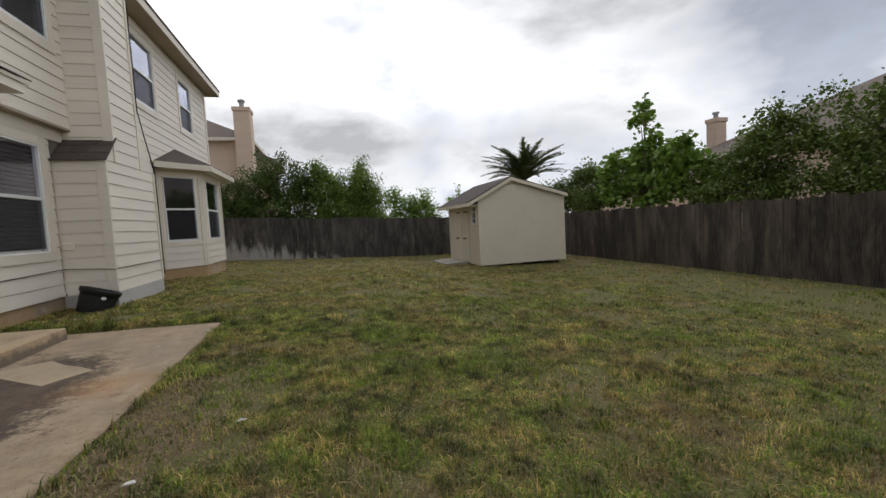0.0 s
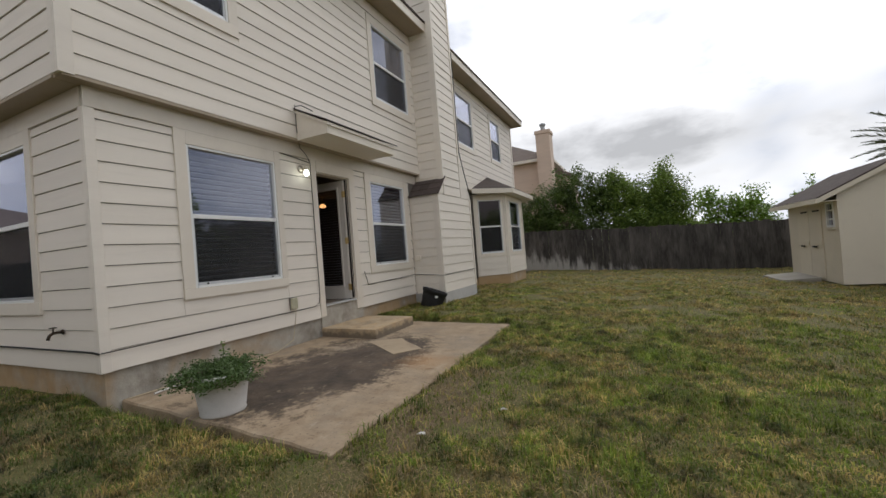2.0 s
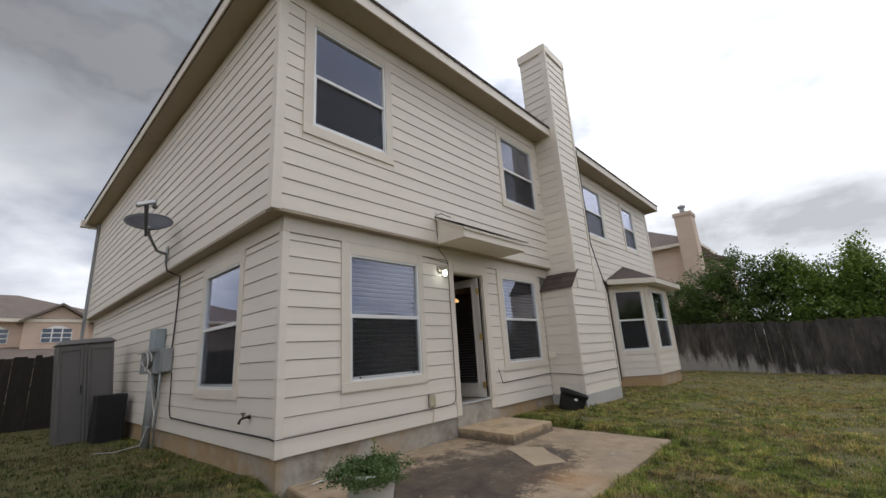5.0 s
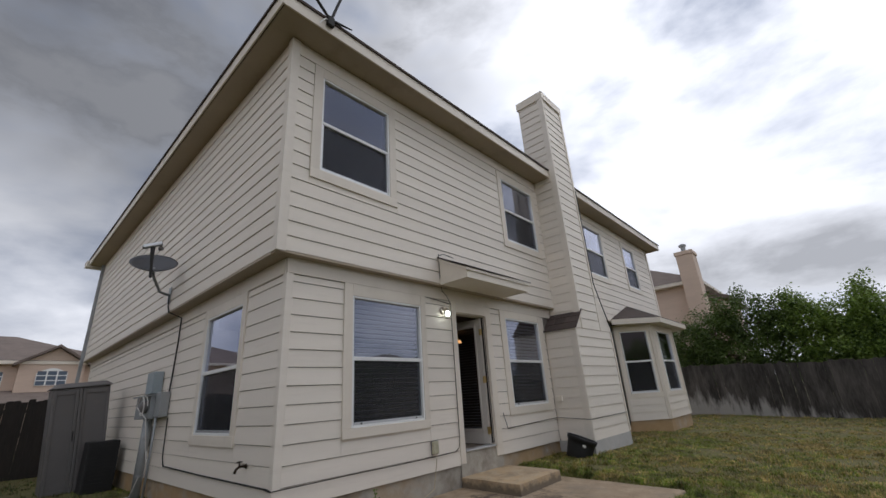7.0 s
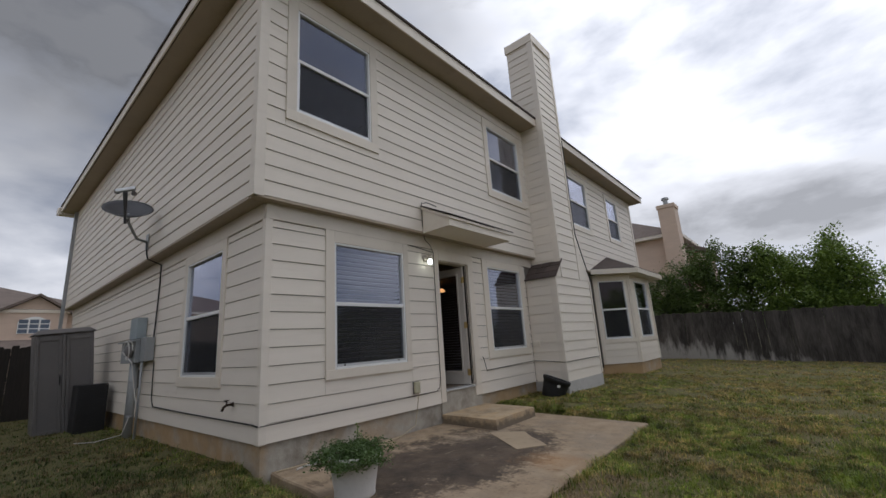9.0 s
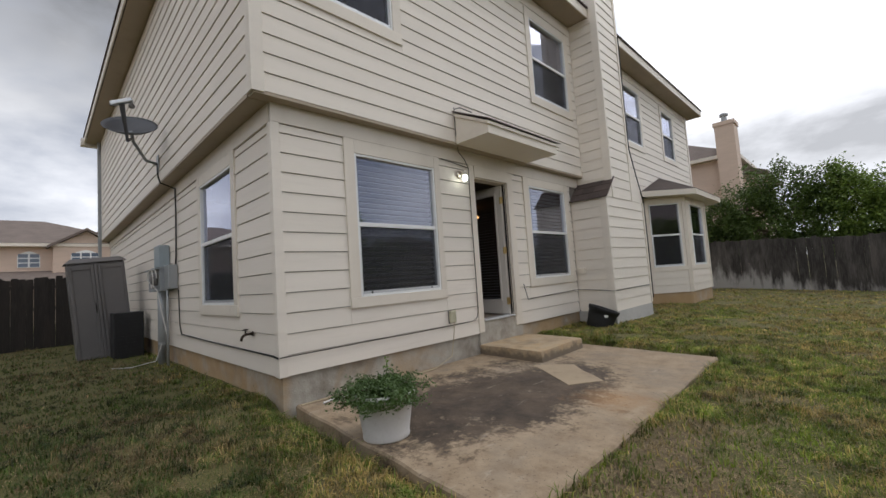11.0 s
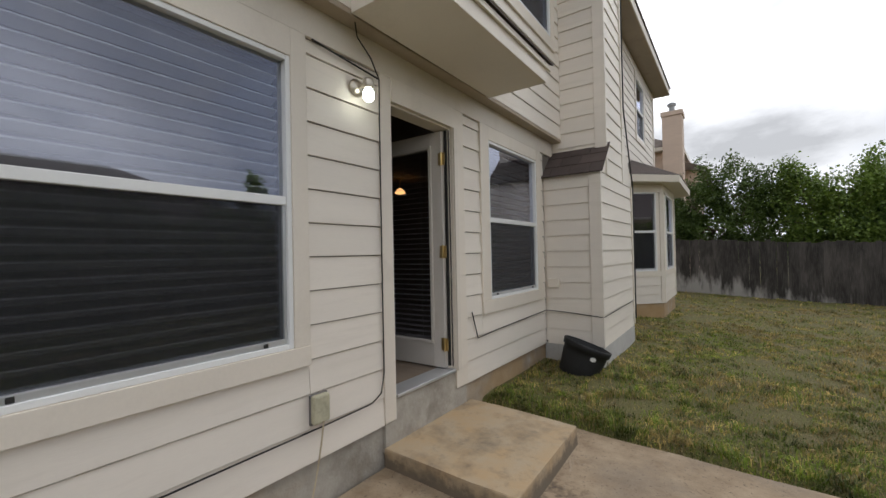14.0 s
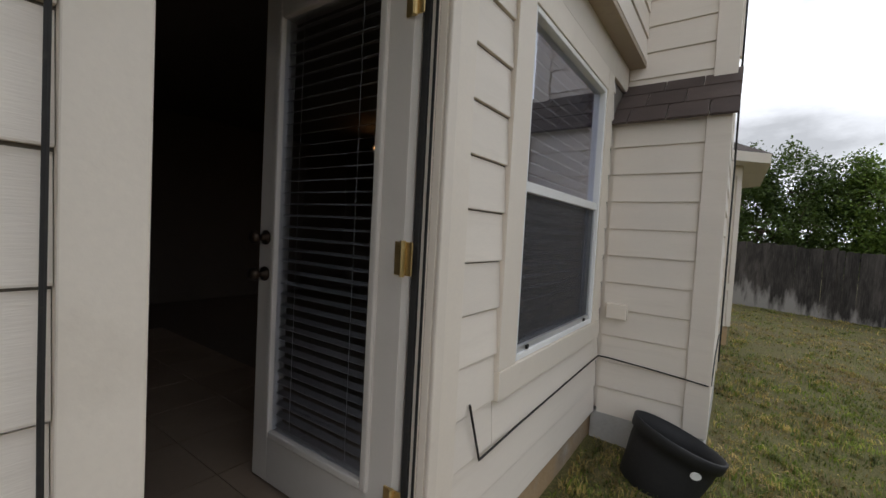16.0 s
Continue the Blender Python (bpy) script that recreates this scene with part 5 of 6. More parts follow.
fence("fence_side", (-10.8, -7.0), (-10.8, 0.0), "dark weathered wooden fence beside the house", FENCE_DARK, -1)
fence("fence_behind", (13.7, -7.0), (-10.8, -7.0), "weathered wooden fence along the near end of the yard", FENCE, -1)

# ---- garden shed ----
SX0, SX1, SY0, SY1, SZ, SH = 8.60, 11.70, 10.40, 13.75, -0.235, 1.95
shed = thing("garden_shed", "cream wooden garden shed with shingled gable roof on the lawn", "shed")
PEAK = (9.73, 2.56)
gable = [(SX0, SZ), (SX1, SZ), (SX1, SH + 0.02), (PEAK[0], PEAK[1] - 0.05), (SX0, SH)]
part("wall", solid(B(), [(x, SY0, z) for x, z in gable], [(x, SY0 + 0.06, z) for x, z in gable]), SHED_PAINT, shed)
part("wall", solid(B(), [(x, SY1 - 0.06, z) for x, z in gable], [(x, SY1, z) for x, z in gable]), SHED_PAINT, shed)
part("wall", box(B(), SX1 - 0.06, SX1, SY0 + 0.06, SY1 - 0.06, SZ, SH + 0.02), SHED_PAINT, shed)
WY0, WY1, WZ0, WZ1 = 10.60, 11.02, 1.10, 1.70
bm = B()
for y0, y1, z0, z1 in ((SY0 + 0.06, WY0, SZ, SH), (WY1, SY1 - 0.06, SZ, SH), (WY0, WY1, SZ, WZ0), (WY0, WY1, WZ1, SH)):
    box(bm, SX0, SX0 + 0.06, y0, y1, z0, z1)
part("wall", bm, SHED_PAINT, shed)
for (x0, z0), (x1, z1), nm in (((PEAK[0], PEAK[1]), (SX0 - 0.40, SH - 0.20 + 0.02), "roof"), ((PEAK[0], PEAK[1]), (SX1 + 0.06, SH + 0.03), "roof")):
    ring = [(x0, z0 - 0.02), (x1, z1 - 0.02), (x1, z1 + 0.04), (x0, z0 + 0.04)]
    part(nm, solid(B(), [(x, SY0 - 0.10, z) for x, z in ring], [(x, SY1 + 0.1, z) for x, z in ring]), SHINGLE, shed, "grey shingled roof")
    ring = [(x0, z0 - 0.10), (x1, z1 - 0.10), (x1, z1 + 0.005), (x0, z0 + 0.005)]
    part("barge_board", solid(B(), [(x, SY0 - 0.13, z) for x, z in ring], [(x, SY0 - 0.101, z) for x, z in ring]), SHED_PAINT, shed)
part("eave_board", box(B(), SX0 - 0.425, SX0 - 0.401, SY0 - 0.13, SY1 + 0.1, SH - 0.27, SH - 0.155), SHED_PAINT, shed)
part("soffit", box(B(), SX0 - 0.40, SX0 - 0.002, SY0 - 0.1, SY1, SH - 0.245, SH - 0.225), SHED_PAINT, shed)
part("vent", box(B(), 9.55, 9.92, SY0 - 0.012, SY0 - 0.001, 2.16, 2.30), SHED_PAINT, shed, "painted gable vent", bevel=0.003)
for y0, y1 in ((11.30, 12.10), (12.12, 12.92)):
    leaf_d = part("door", box(B(), SX0 - 0.03, SX0 - 0.001, y0, y1, SZ + 0.06, 1.72), SHED_PAINT, shed, bevel=0.004)
    part("brace", box(B(), SX0 - 0.045, SX0 - 0.031, y0 + 0.02, y1 - 0.02, 0.66, 0.76), SHED_PAINT, leaf_d)
    part("strap_hinge", box(B(), SX0 - 0.05, SX0 - 0.031, y0 + 0.05, y0 + 0.45, 1.52, 1.56), RUBBER, leaf_d)
    part("latch", box(B(), SX0 - 0.07, SX0 - 0.046, y0 + 0.3, y0 + 0.55, 0.60, 0.64), RUBBER, leaf_d)
win = part("window", box(box(box(box(B(), SX0 - 0.02, SX0 + 0.03, WY0, WY0 + 0.045, WZ0, WZ1), SX0 - 0.02, SX0 + 0.03, WY1 - 0.045, WY1, WZ0, WZ1), SX0 - 0.02, SX0 + 0.03, WY0 + 0.045, WY1 - 0.045, WZ0, WZ0 + 0.045), SX0 - 0.02, SX0 + 0.03, WY0 + 0.045, WY1 - 0.045, WZ1 - 0.045, WZ1), VINYL, shed, "small white window")
part("muntin", box(B(), SX0 - 0.01, SX0 + 0.02, WY0 + 0.046, WY1 - 0.046, 1.28, 1.31), VINYL, win)
part("muntin", box(B(), SX0 - 0.01, SX0 + 0.02, WY0 + 0.046, WY1 - 0.046, 1.49, 1.52), VINYL, win)
sp = part("pane", box(B(), SX0 + 0.021, SX0 + 0.025, WY0 + 0.046, WY1 - 0.046, WZ0 + 0.046, WZ1 - 0.046), GLASS, win)
part("sill", box(B(), SX0 - 0.06, SX0 - 0.001, WY0 - 0.03, WY1 + 0.03, WZ0 - 0.05, WZ0 - 0.01), SHED_PAINT, shed)
part("floor", box(B(), SX0 + 0.061, SX1 - 0.061, SY0 + 0.061, SY1 - 0.061, SZ, SZ + 0.04), STONE, shed)
for x in (8.72, 10.1, 11.5):
    for y in (SY0 + 0.4, SY1 - 0.4):
        part("block", box(B(), x - 0.1, x + 0.1, y - 0.1, y + 0.1, -0.6, SZ - 0.001), FOUNDATION, shed)
ramp = part("shed_ramp", solid(B(), [(7.75, 11.5, ground_z(7.75, 12) - 0.02), (7.75, 13.3, ground_z(7.75, 13) - 0.02), (8.55, 13.3, -0.33), (8.55, 11.5, -0.33)], [(7.75, 11.5, ground_z(7.75, 12) + 0.04), (7.75, 13.3, ground_z(7.75, 13) + 0.04), (8.55, 13.3, -0.16), (8.55, 11.5, -0.16)]), STONE)
tagged(ramp, "weathered grey plywood ramp before the shed door", "ramp")

# ---- trees ----


def tree(name, label, loc, trunk, lobes, leaf_mat, count, each, spread, size, seed, slim=0.42):
    """Trunk, limbs and a crown. lobes: (dx, dy, z, rx, ry, rz) of the masses that the crown fills."""
    rng = random.Random(seed)
    x, y = loc
    z0 = ground_z(x, y)
    top = thing(name, label, "tree", (x, y, z0))
    bm = B()
    fork = Vector((rng.uniform(-0.1, 0.1), rng.uniform(-0.1, 0.1), trunk[1]))
    tube(bm, [(0, 0, -0.2), (0.02, 0.01, trunk[1] * 0.5), fork], [trunk[0] * 1.25, trunk[0], trunk[0] * 0.8], 8)
    part("trunk", bm, BARK, top, "", True)
    centres, limbs = [], B()
    total = sum(l[3] * l[4] * l[5] for l in lobes)
    for dx, dy, z, rx, ry, rz in lobes:
        mid = Vector((dx, dy, z - z0))
        part("limb", tube(B(), [fork * 0.9, fork.lerp(mid, 0.5) + Vector((0, 0, 0.15)), mid], [trunk[0] * 0.55, trunk[0] * 0.35, trunk[0] * 0.12], 6), BARK, top)
        for _ in range(max(4, int(count * rx * ry * rz / total))):
            d = Vector((rng.gauss(0, 1), rng.gauss(0, 1), rng.gauss(0, 1))).normalized()
            r = rng.uniform(0.35, 1.0) ** 0.5 * (0.82 + 0.36 * noise.noise(d * 2.2 + Vector((seed, dx, z))))
            c = mid + Vector((d.x * rx * r, d.y * ry * r, d.z * rz * r))
            if z > 2.1 and noise.noise(c * 1.25 + Vector((seed, 0, 0))) < -0.06 and rng.random() < 0.85:
                continue
            centres.append(c)
            if rng.random() < 0.10:
                tube(limbs, [mid, mid.lerp(c, 0.6) + Vector((0, 0, 0.05)), c + d * 0.08], [trunk[0] * 0.14, 0.014, 0.006], 4)
            if d.z > 0.3 and rng.random() < 0.2:
                up = Vector((rng.uniform(-0.25, 0.25), rng.uniform(-0.25, 0.25), rng.uniform(0.3, 1.0) * (1.0 if seed < 25 else 0.5)))
                tube(limbs, [c, c + up], [0.009, 0.004], 4)
                centres += [c + up * 0.4, c + up * 0.7, c + up]
    tagged(part("twig_mass", limbs, BARK, top), kind="stuff")
    part("crown", leaves(centres, each, spread, size, rng, leaf_mat, "crown", 0.15, slim), leaf_mat, top)
    return top


tree("tree", "dense dark green tree behind the far fence", (1.2, 19.3), (0.16, 1.6), [(-1.9, 0, 2.7, 1.1, 1.0, 1.0), (-0.4, 0, 3.2, 1.3, 1.2, 1.15), (0.9, 0, 3.5, 1.3, 1.2, 1.2), (0.3, -0.4, 2.2, 2.2, 1.0, 0.8), (1.9, 0.1, 2.9, 1.0, 1.0, 1.2), (-1.2, -0.3, 1.6, 1.9, 0.8, 0.6), (1.5, -0.3, 1.6, 1.8, 0.8, 0.6)], LEAF_DARK, 960, 58, 0.26, 0.080, 21)
tree("tree", "bright green leafy tree behind the far fence", (4.9, 19.2), (0.14, 1.5), [(-0.9, 0, 3.2, 1.1, 1.0, 1.0), (0.4, 0, 3.3, 1.2, 1.1, 1.05), (1.1, -0.1, 2.6, 0.9, 0.9, 0.9), (0, -0.3, 2.0, 1.9, 0.9, 0.8), (0.3, -0.3, 1.5, 2.6, 0.8, 0.6)], LEAF_BRIGHT, 820, 56, 0.26, 0.084, 22)
tree("tree", "small fresh green tree beyond the far fence", (8.6, 22.0), (0.1, 1.2), [(-0.6, 0, 2.2, 1.2, 0.9, 0.9), (0.7, 0, 2.0, 1.1, 0.9, 0.8), (0, 0, 1.5, 2.2, 0.8, 0.5)], LEAF_FRESH, 300, 34, 0.24, 0.10, 23)
tree("tree", "pale green young tree beyond the far fence", (12.6, 25.0), (0.08, 1.2), [(0.0, 0, 2.3, 0.9, 0.8, 0.9), (0.8, 0, 1.8, 0.9, 0.8, 0.7)], LEAF_FRESH, 130, 24, 0.22, 0.12, 24)
tree("tree", "fresh green broad-leaved tree rising over the fence", (15.2, 10.4), (0.1, 2.0), [(0, 0.2, 3.2, 0.9, 1.1, 0.7), (0, -1.1, 3.0, 0.8, 0.9, 0.6), (0, 0.35, 4.3, 0.45, 0.5, 0.65), (0, 0.25, 5.2, 0.28, 0.3, 0.55), (0, 1.6, 2.7, 0.8, 0.9, 0.7), (-0.3, 0.2, 2.0, 0.7, 2.6, 0.6), (-0.2, -1.8, 2.2, 0.6, 0.9, 0.7)], LEAF_FRESH, 330, 18, 0.22, 0.18, 25, 0.5)
tree("tree", "tall dark shrub behind the garden fence", (15.0, 13.8), (0.08, 1.2), [(0, 0, 2.3, 0.8, 1.4, 0.9), (-0.3, 1.5, 2.0, 0.8, 1.2, 0.8), (-0.6, -0.8, 1.7, 0.6, 1.2, 0.5), (0, -0.2, 3.2, 0.3, 0.3, 0.8)], LEAF_HEDGE, 340, 34, 0.23, 0.09, 26)
tree("tree", "dense hedge-like tree over the fence", (15.4, 6.7), (0.1, 1.4), [(0, 0.9, 2.3, 0.9, 1.2, 0.7), (0, -0.6, 2.6, 0.9, 1.3, 0.9), (-0.5, 0.2, 1.6, 0.8, 2.0, 0.5)], LEAF_HEDGE, 420, 38, 0.23, 0.085, 27)
tree("tree", "dense dark green tree over the fence", (15.6, 3.6), (0.12, 1.6), [(0, 0.7, 2.8, 1.0, 1.3, 0.95), (0, -0.9, 2.8, 1.0, 1.4, 0.95), (-0.5, 0, 1.7, 0.9, 2.2, 0.6), (0.2, 1.4, 3.4, 0.35, 0.4, 0.5)], LEAF_HEDGE, 460, 38, 0.23, 0.085, 28)
tree("tree", "dense green tree over the fence", (15.8, 0.2), (0.12, 1.6), [(0, 0.8, 2.7, 1.0, 1.4, 0.9), (0, -1.2, 2.5, 1.0, 1.5, 0.9)], LEAF_HEDGE, 220, 26, 0.24, 0.13, 29)


def palm(loc, z_crown, seed):
    rng = random.Random(seed)
    x, y = loc
    top = thing("palm_tree", "date palm with long arching grey-green fronds behind the shed", "palm tree", (x, y, 0))
    part("trunk", tube(B(), [(0, 0, -0.6), (0.03, 0, z_crown * 0.5), (0, 0, z_crown)], [0.26, 0.22, 0.2], 10), BARK, top, "", True)
    for k in range(44):
        a, lift = rng.uniform(0, 6.283), rng.uniform(0.0, 1.0)
        out, rise, length = Vector((math.cos(a), math.sin(a), 0)), 0.62 + 0.95 * lift, rng.uniform(2.1, 2.8)
        pts = []
        for i in range(15):
            f = i / 14
            pts.append(Vector((0, 0, z_crown)) + out * length * f * math.cos(rise * (1 - 0.55 * f)) + UP * length * (math.sin(rise) * f - (0.46 - 0.22 * lift) * f * f))
        verts, faces = [], []
        side = out.cross(UP)
        for i in range(1, 15):
            for sgn in (-1, 1):
                for sub in (0.0, 0.25, 0.5, 0.75):
                    p = pts[i - 1].lerp(pts[i], sub)
                    d = (pts[i] - pts[i - 1]).normalized()
                    w = 0.42 * math.sin(math.pi * (0.12 + 0.84 * i / 15)) * rng.uniform(0.85, 1.1)
                    tip = p + side * sgn * w * 0.75 + d * w * 0.7 + UP * w * rng.uniform(-0.1, 0.3)
                    n0 = len(verts)
                    verts += [p - d * 0.045, p + d * 0.05, tip]
                    faces.append((n0, n0 + 1, n0 + 2))
        frond = part("frond", mesh_of("frond", verts, faces, LEAF_PALM), LEAF_PALM, top)
        part("rib", tube(B(), pts[::2], [0.022 - 0.0024 * i for i in range(len(pts[::2]))], 4), LEAF_PALM, frond)


palm((14.2, 18.2), 3.2, 31)

# ---- neighbouring houses ----


def hip_house(name, label, x0, x1, y0, y1, eave, ridge, wall_mat, over=0.45):
    ob = thing(name, label, "house")
    part("wall", box(B(), x0, x1, y0, y1, -0.6, eave), wall_mat, ob)
    cx, cy, half = (x0 + x1) / 2, (y0 + y1) / 2, min(x1 - x0, y1 - y0) / 2
    long_x, long_y = (x1 - x0) / 2 - half + 0.05, (y1 - y0) / 2 - half + 0.05
    base = [(x0 - over, y0 - over), (x1 + over, y0 - over), (x1 + over, y1 + over), (x0 - over, y1 + over)]
    part("roof", solid(B(), [(x, y, eave + 0.12) for x, y in base], [(cx - long_x, cy - long_y, ridge), (cx + long_x, cy - long_y, ridge), (cx + long_x, cy + long_y, ridge), (cx - long_x, cy + long_y, ridge)]), FAR_ROOF, ob, "brown shingled roof")
    part("eave", box(B(), x0 - over, x1 + over, y0 - over, y1 + over, eave - 0.06, eave + 0.115), TRIM, ob)
    return ob


nb = hip_house("house", "tan two-storey neighbouring house beyond the far fence", -11.0, -0.35, 24.0, 33.0, 6.5, 9.4, TAN_WALL)
part("wing", box(B(), -0.349, 0.55, 26.2, 32.0, -0.6, 5.75), TAN_WALL, nb)
part("wing_eave", solid(B(), [(-0.349, 25.8, 5.78), (1.0, 25.8, 5.60), (1.0, 32.3, 5.60), (-0.349, 32.3, 5.78)], [(-0.349, 25.8, 6.3), (1.0, 25.8, 5.75), (1.0, 32.3, 5.75), (-0.349, 32.3, 6.3)]), FAR_ROOF, nb)
ch = part("chimney", box(B(), -0.72, 0.12, 23.3, 24.3, -0.6, 8.02), TAN_WALL, nb, "tan sided chimney")
part("chimney_cap", box(B(), -0.77, 0.17, 23.25, 24.35, 8.021, 8.23), TAN_WALL, ch, bevel=0.01)
part("flue", turned(B(), [(0.13, 8.23), (0.13, 8.60), (0.2, 8.61), (0.2, 8.71), (0.1, 8.77)], 12, (-0.33, 23.8)), GREY_METAL, ch)

nl = hip_house("house", "tan stucco neighbouring house with arched white windows", -38.0, -28.3, -14.0, 3.5, 4.5, 6.6, TAN_WALL)
gab = [(-1.0, 4.45), (1.75, 4.45), (0.45, 5.35)]
part("gable", solid(B(), [(-28.9, y, z) for y, z in [(-1.0, 0.0), (1.75, 0.0), (1.75, 4.45), (0.45, 5.35), (-1.0, 4.45)]], [(-27.9, y, z) for y, z in [(-1.0, 0.0), (1.75, 0.0), (1.75, 4.45), (0.45, 5.35), (-1.0, 4.45)]]), TAN_WALL, nl)
for s in (-1, 1):
    y_out = 0.45 + s * 1.65 - 0.05
    part("gable_roof", solid(B(), [(-29.5, 0.45, 5.38), (-29.5, y_out, 4.32), (-29.5, y_out, 4.47), (-29.5, 0.45, 5.52)], [(-27.6, 0.45, 5.38), (-27.6, y_out, 4.32), (-27.6, y_out, 4.47), (-27.6, 0.45, 5.52)]), FAR_ROOF, nl)


def arched_window(parent, x, y0, y1, z0, z1, arch):
    n_seg = 10
    ring = [(y0, z0), (y1, z0)] + [(y1 - (y1 - y0) * k / n_seg, z1 + arch * math.sin(math.pi * k / n_seg)) for k in range(n_seg + 1)]
    w = part("window", solid(B(), [(x, y, z) for y, z in ring], [(x + 0.05, y, z) for y, z in ring]), VINYL, parent, "white arched window")
    cols = 3 if y1 - y0 > 0.9 else 2
    for i in range(cols):
        for j in range(3):
            a, b = y0 + (y1 - y0) * (i + 0.08) / cols, y0 + (y1 - y0) * (i + 0.92) / cols
            c, d = z0 + (z1 - z0 + arch * 0.5) * (j + 0.1) / 3, z0 + (z1 - z0 + arch * 0.5) * (j + 0.9) / 3
            part("pane", box(B(), x + 0.051, x + 0.06, a, b, c, d), worn("far_pane", (0.12, 0.15, 0.2), 0.1, 0.05) if "far_pane" not in bpy.data.materials else bpy.data.materials["far_pane"], w)


arched_window(nl, -27.9, -0.25, 1.05, 3.30, 3.95, 0.28)
arched_window(nl, -28.3, -2.4, -1.5, 3.30, 3.95, 0.25)
part("lower_roof", solid(B(), [(-28.3, -6.0, 2.95), (-26.2, -6.0, 2.25), (-26.2, 2.6, 2.25), (-28.3, 2.6, 2.95)], [(-28.3, -6.0, 3.1), (-26.2, -6.0, 2.4), (-26.2, 2.6, 2.4), (-28.3, 2.6, 3.1)]), FAR_ROOF, nl)

nr = hip_house("house", "neighbouring house with a broad brown roof beyond the fence", 23.0, 36.0, -6.0, 16.0, 3.7, 7.4, TAN_WALL)
chr_ = part("chimney", box(B(), 23.75, 24.4, 15.1, 15.7, 3.0, 5.7), TAN_WALL, nr, "tan chimney")
part("chimney_cap", box(B(), 23.7, 24.45, 15.05, 15.75, 5.701, 5.9), TAN_WALL, chr_)
part("flue", turned(B(), [(0.12, 5.9), (0.12, 6.15), (0.17, 6.16), (0.17, 6.24)], 10, (24.05, 15.4)), GREY_METAL, chr_)
hip_house("house", "distant neighbouring house with a grey-brown roof", 26.0, 35.0, 21.5, 32.0, 3.3, 6.0, TAN_WALL)
hip_house("house", "two-storey neighbouring house behind the near fence", -12.0, 2.0, -22.0, -13.0, 5.6, 8.2, TAN_WALL)

# ---- small things on the lawn ----
drain = part("drain_cover", turned(B(), [(0.20, -0.14 + 0.0), (0.20, -0.035), (0.17, -0.03), (0.05, -0.028)], 18, (3.85, 9.1)), BLACK_PLASTIC)
tagged(drain, "dark round drain cover sunk in the lawn", "drain cover")
for k, (x, y) in enumerate(((3.02, 0.35), (2.95, -0.75), (3.4, 0.9))):
    rng = random.Random(50 + k)
    zz = ground_z(x, y)
    pts = [Vector((x + 0.032 * math.cos(a) * rng.uniform(0.6, 1.2), y + 0.02 * math.sin(a) * rng.uniform(0.6, 1.2), zz + rng.uniform(0.012, 0.03))) for a in [i * math.pi / 4 for i in range(8)]]
    tagged(part("paper_scrap", solid(B(), pts, [p + Vector((0, 0, 0.005)) for p in pts]), POT), "crumpled white scrap lying in the grass", "scrap", group="scraps on the lawn")

# ---- grass ----


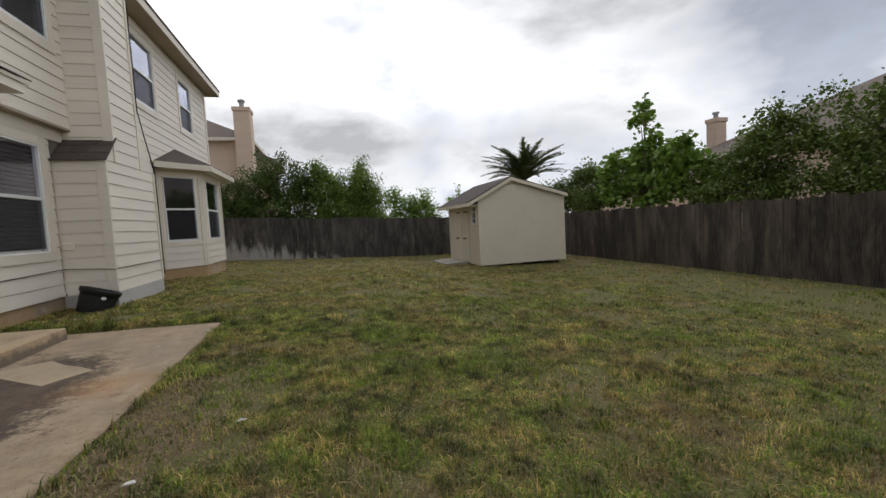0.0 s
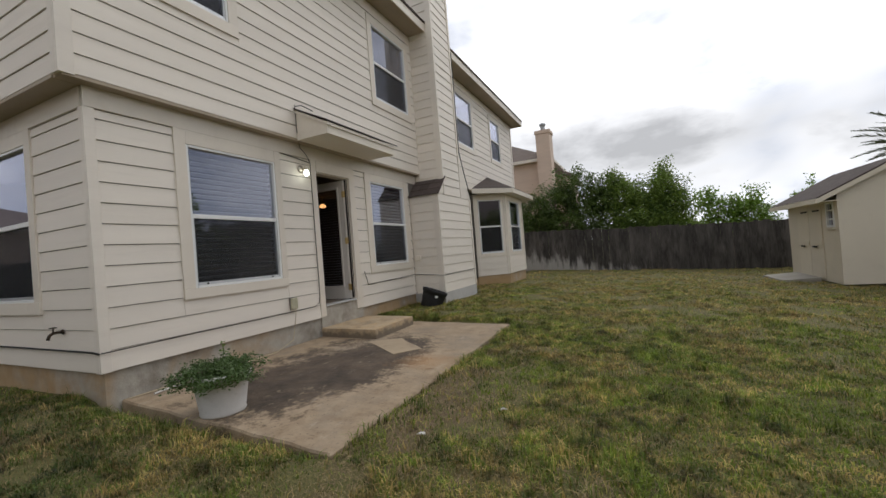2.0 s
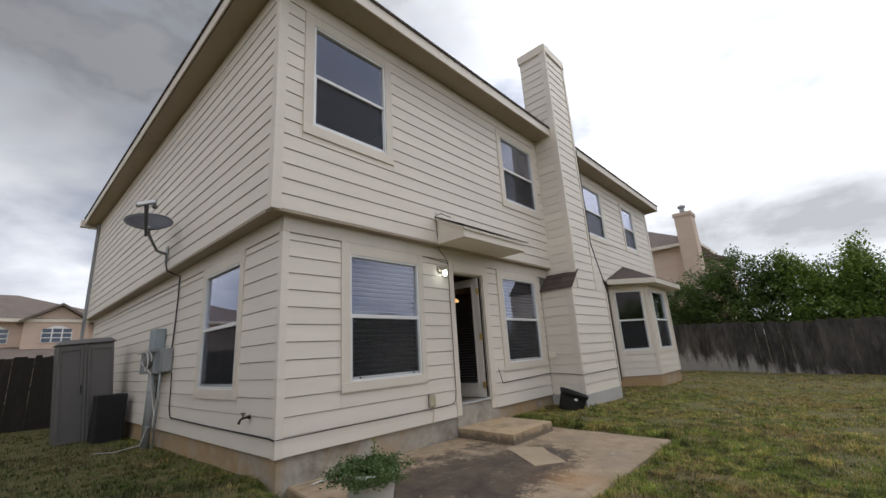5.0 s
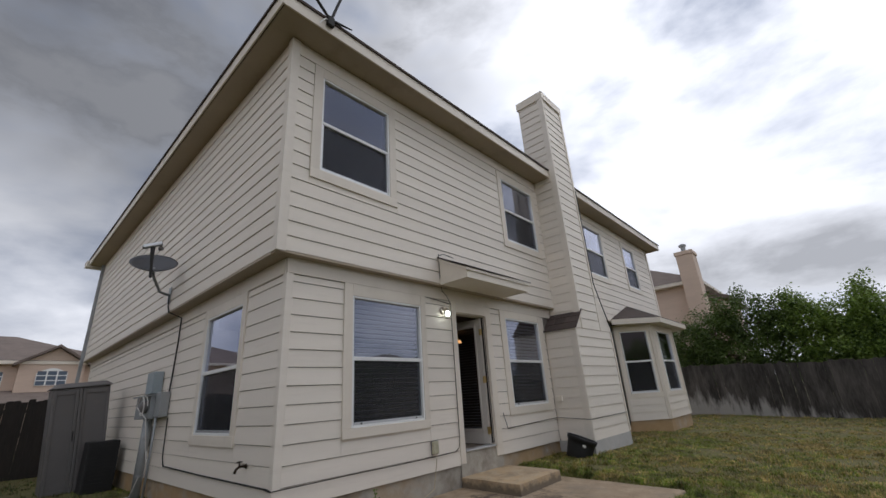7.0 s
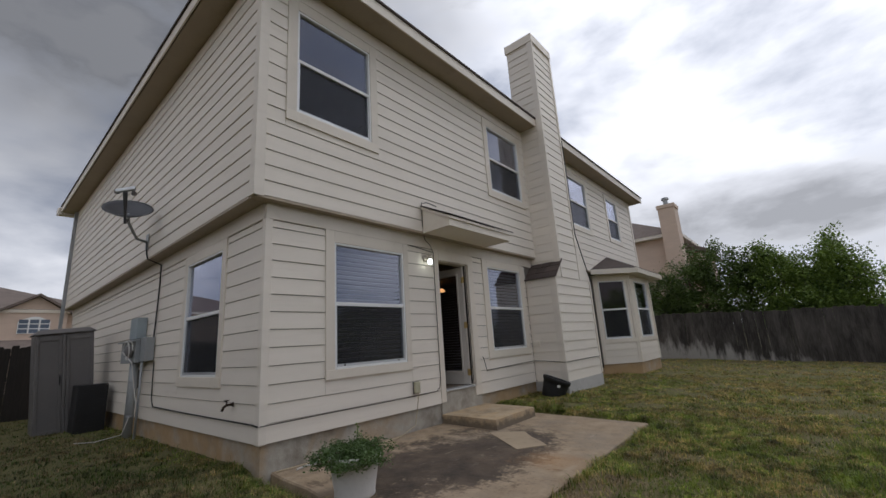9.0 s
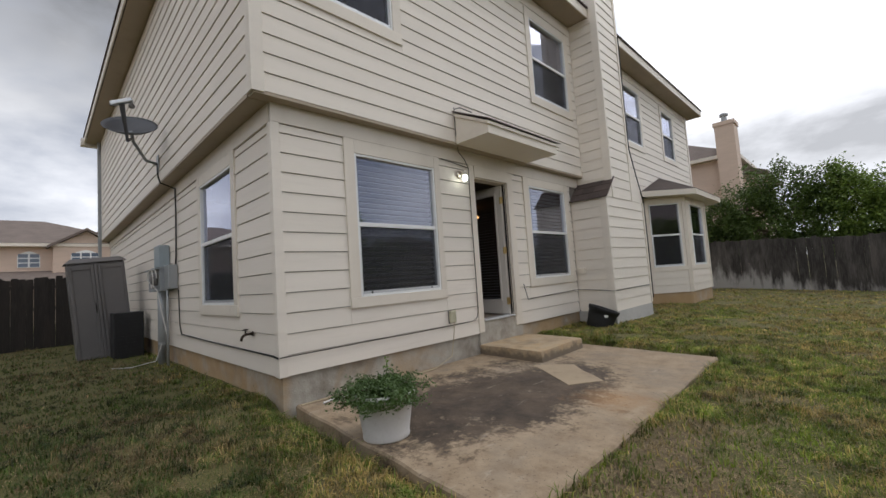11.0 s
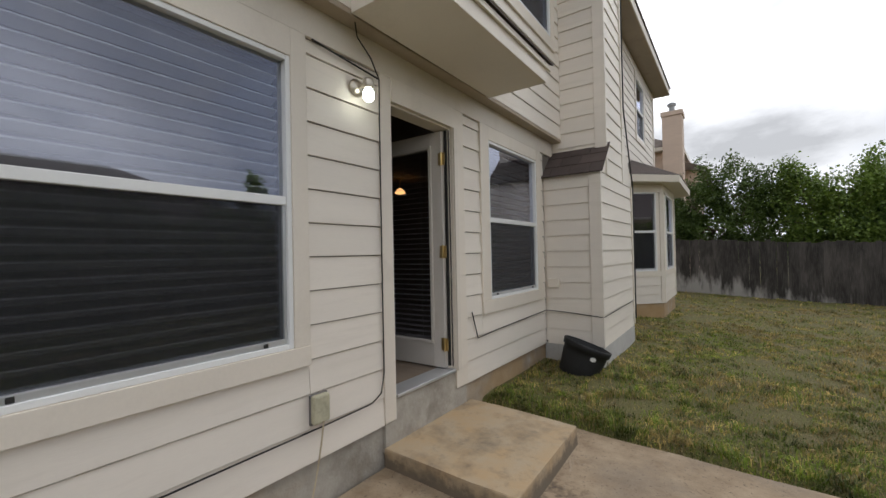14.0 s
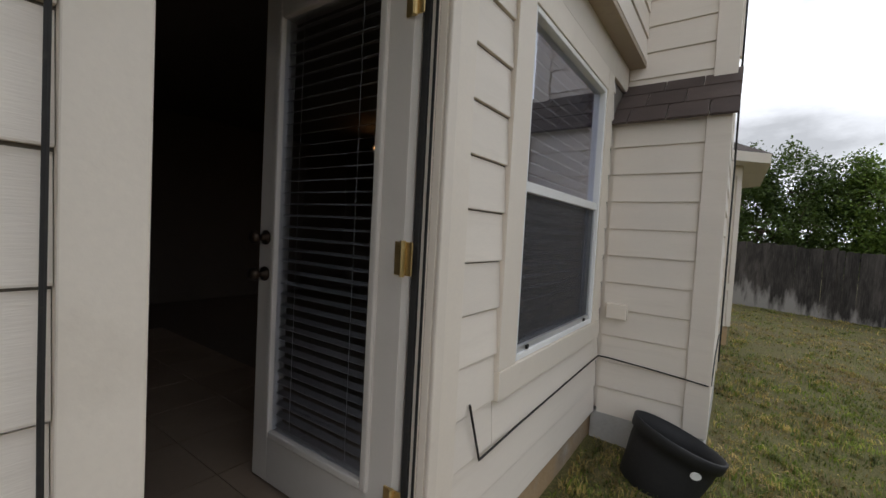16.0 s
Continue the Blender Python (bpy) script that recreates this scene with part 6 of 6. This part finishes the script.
def grass(name, label, cells, height, width, seed, centre=None, reach=(0, 0), dry=False):
    """Bent blades. cells: (x0, x1, y0, y1, blades in a square metre); they thin out from centre between the two radii of reach."""
    r = np.random.default_rng(seed)
    spots = []
    for x0, x1, y0, y1, dens in cells:
        m = int((x1 - x0) * (y1 - y0) * dens)
        tufts = np.column_stack([r.uniform(x0, x1, m // 22 + 1), r.uniform(y0, y1, m // 22 + 1)])
        some = tufts[r.integers(0, len(tufts), m * 6 // 10)] + r.normal(0, 0.022 + width * 3, (m * 6 // 10, 2))
        loose = np.column_stack([r.uniform(x0, x1, m - len(some)), r.uniform(y0, y1, m - len(some))])
        spots += [some, loose]
    spots = np.concatenate(spots)
    if centre:
        off = np.hypot(spots[:, 0] - centre[0], spots[:, 1] - centre[1])
        spots = spots[r.random(len(spots)) > np.clip((off - reach[0]) / (reach[1] - reach[0]), 0, 1)]
    keep, zs, tall = [], [], []
    for i, (x, y) in enumerate(spots):
        if -0.05 < x < 2.56 and 0.02 < y < 4.12 or (x < 0.03 and y > -0.02) or (x < 0.72 and 5.73 < y < 7.62) or (8.62 < x < 11.68 and y > 10.42 and y < 13.74) or (x < 0.80 and 9.6 < y < 13.2 and x < min(y - 9.6, 13.2 - y)):
            continue
        bare = noise.noise(Vector((x * 1.1, y * 1.1, 3.0))) + 0.6 * noise.noise(Vector((x * 2.7, y * 2.7, 9.0)))
        if 2.4 < x < 3.6 and -0.8 < y < 2.6:
            bare -= 0.5 * ease(3.6, 3.0, x) * ease(-0.8, -0.3, y) * ease(2.6, 2.0, y)
        if bare < -0.32 and r.random() < 0.85 and not dry and height < 0.08:
            continue
        keep.append(i)
        zs.append(ground_z(x, y))
        tall.append(0.8 + 1.3 * max(0.0, noise.noise(Vector((x * 1.6, y * 1.6, 20.0)))) + 1.1 * max(0.0, noise.noise(Vector((x * 5.5, y * 5.5, 40.0)))))
    p = np.column_stack([spots[keep], np.array(zs) - 0.006])
    n = len(p)
    a, lean, h = r.uniform(0, 6.283, n), r.uniform(1.6, 2.9, n) if dry else r.uniform(0.15, 1.3, n), r.uniform(height * 0.45, height * 1.15, n) * np.array(tall)
    w = r.uniform(width * 0.6, width * 1.3, n)
    d = np.column_stack([np.cos(a), np.sin(a), np.zeros(n)])
    s = np.column_stack([-np.sin(a), np.cos(a), np.zeros(n)]) * w[:, None]
    up = np.array([0, 0, 1.0])
    mid = p + d * (h * lean * 0.25)[:, None] + up * (h * 0.6)[:, None]
    tip = p + d * (h * lean)[:, None] + up * (h * (1.0 - 0.3 * lean))[:, None]
    verts = np.stack([p - s, p + s, mid + s * 0.7, mid - s * 0.7, tip], 1).reshape(-1, 3)
    k = np.arange(n)[:, None] * 5
    loops = np.concatenate([k + np.array([[0, 1, 2, 3]]), k + np.array([[3, 2, 4]])], 1).ravel()
    data = bpy.data.meshes.new(name)
    data.vertices.add(n * 5)
    data.vertices.foreach_set("co", verts.ravel())
    data.loops.add(n * 7)
    data.loops.foreach_set("vertex_index", loops.astype(np.int32))
    data.polygons.add(n * 2)
    data.polygons.foreach_set("loop_start", np.array([0, 4])[None, :].repeat(n, 0).ravel() + (np.arange(n) * 7).repeat(2))
    data.update(calc_edges=True)
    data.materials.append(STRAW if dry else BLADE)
    tagged(new(name, data), label, "grass", kind="stuff")


NEAR = (3.4, 0.8)
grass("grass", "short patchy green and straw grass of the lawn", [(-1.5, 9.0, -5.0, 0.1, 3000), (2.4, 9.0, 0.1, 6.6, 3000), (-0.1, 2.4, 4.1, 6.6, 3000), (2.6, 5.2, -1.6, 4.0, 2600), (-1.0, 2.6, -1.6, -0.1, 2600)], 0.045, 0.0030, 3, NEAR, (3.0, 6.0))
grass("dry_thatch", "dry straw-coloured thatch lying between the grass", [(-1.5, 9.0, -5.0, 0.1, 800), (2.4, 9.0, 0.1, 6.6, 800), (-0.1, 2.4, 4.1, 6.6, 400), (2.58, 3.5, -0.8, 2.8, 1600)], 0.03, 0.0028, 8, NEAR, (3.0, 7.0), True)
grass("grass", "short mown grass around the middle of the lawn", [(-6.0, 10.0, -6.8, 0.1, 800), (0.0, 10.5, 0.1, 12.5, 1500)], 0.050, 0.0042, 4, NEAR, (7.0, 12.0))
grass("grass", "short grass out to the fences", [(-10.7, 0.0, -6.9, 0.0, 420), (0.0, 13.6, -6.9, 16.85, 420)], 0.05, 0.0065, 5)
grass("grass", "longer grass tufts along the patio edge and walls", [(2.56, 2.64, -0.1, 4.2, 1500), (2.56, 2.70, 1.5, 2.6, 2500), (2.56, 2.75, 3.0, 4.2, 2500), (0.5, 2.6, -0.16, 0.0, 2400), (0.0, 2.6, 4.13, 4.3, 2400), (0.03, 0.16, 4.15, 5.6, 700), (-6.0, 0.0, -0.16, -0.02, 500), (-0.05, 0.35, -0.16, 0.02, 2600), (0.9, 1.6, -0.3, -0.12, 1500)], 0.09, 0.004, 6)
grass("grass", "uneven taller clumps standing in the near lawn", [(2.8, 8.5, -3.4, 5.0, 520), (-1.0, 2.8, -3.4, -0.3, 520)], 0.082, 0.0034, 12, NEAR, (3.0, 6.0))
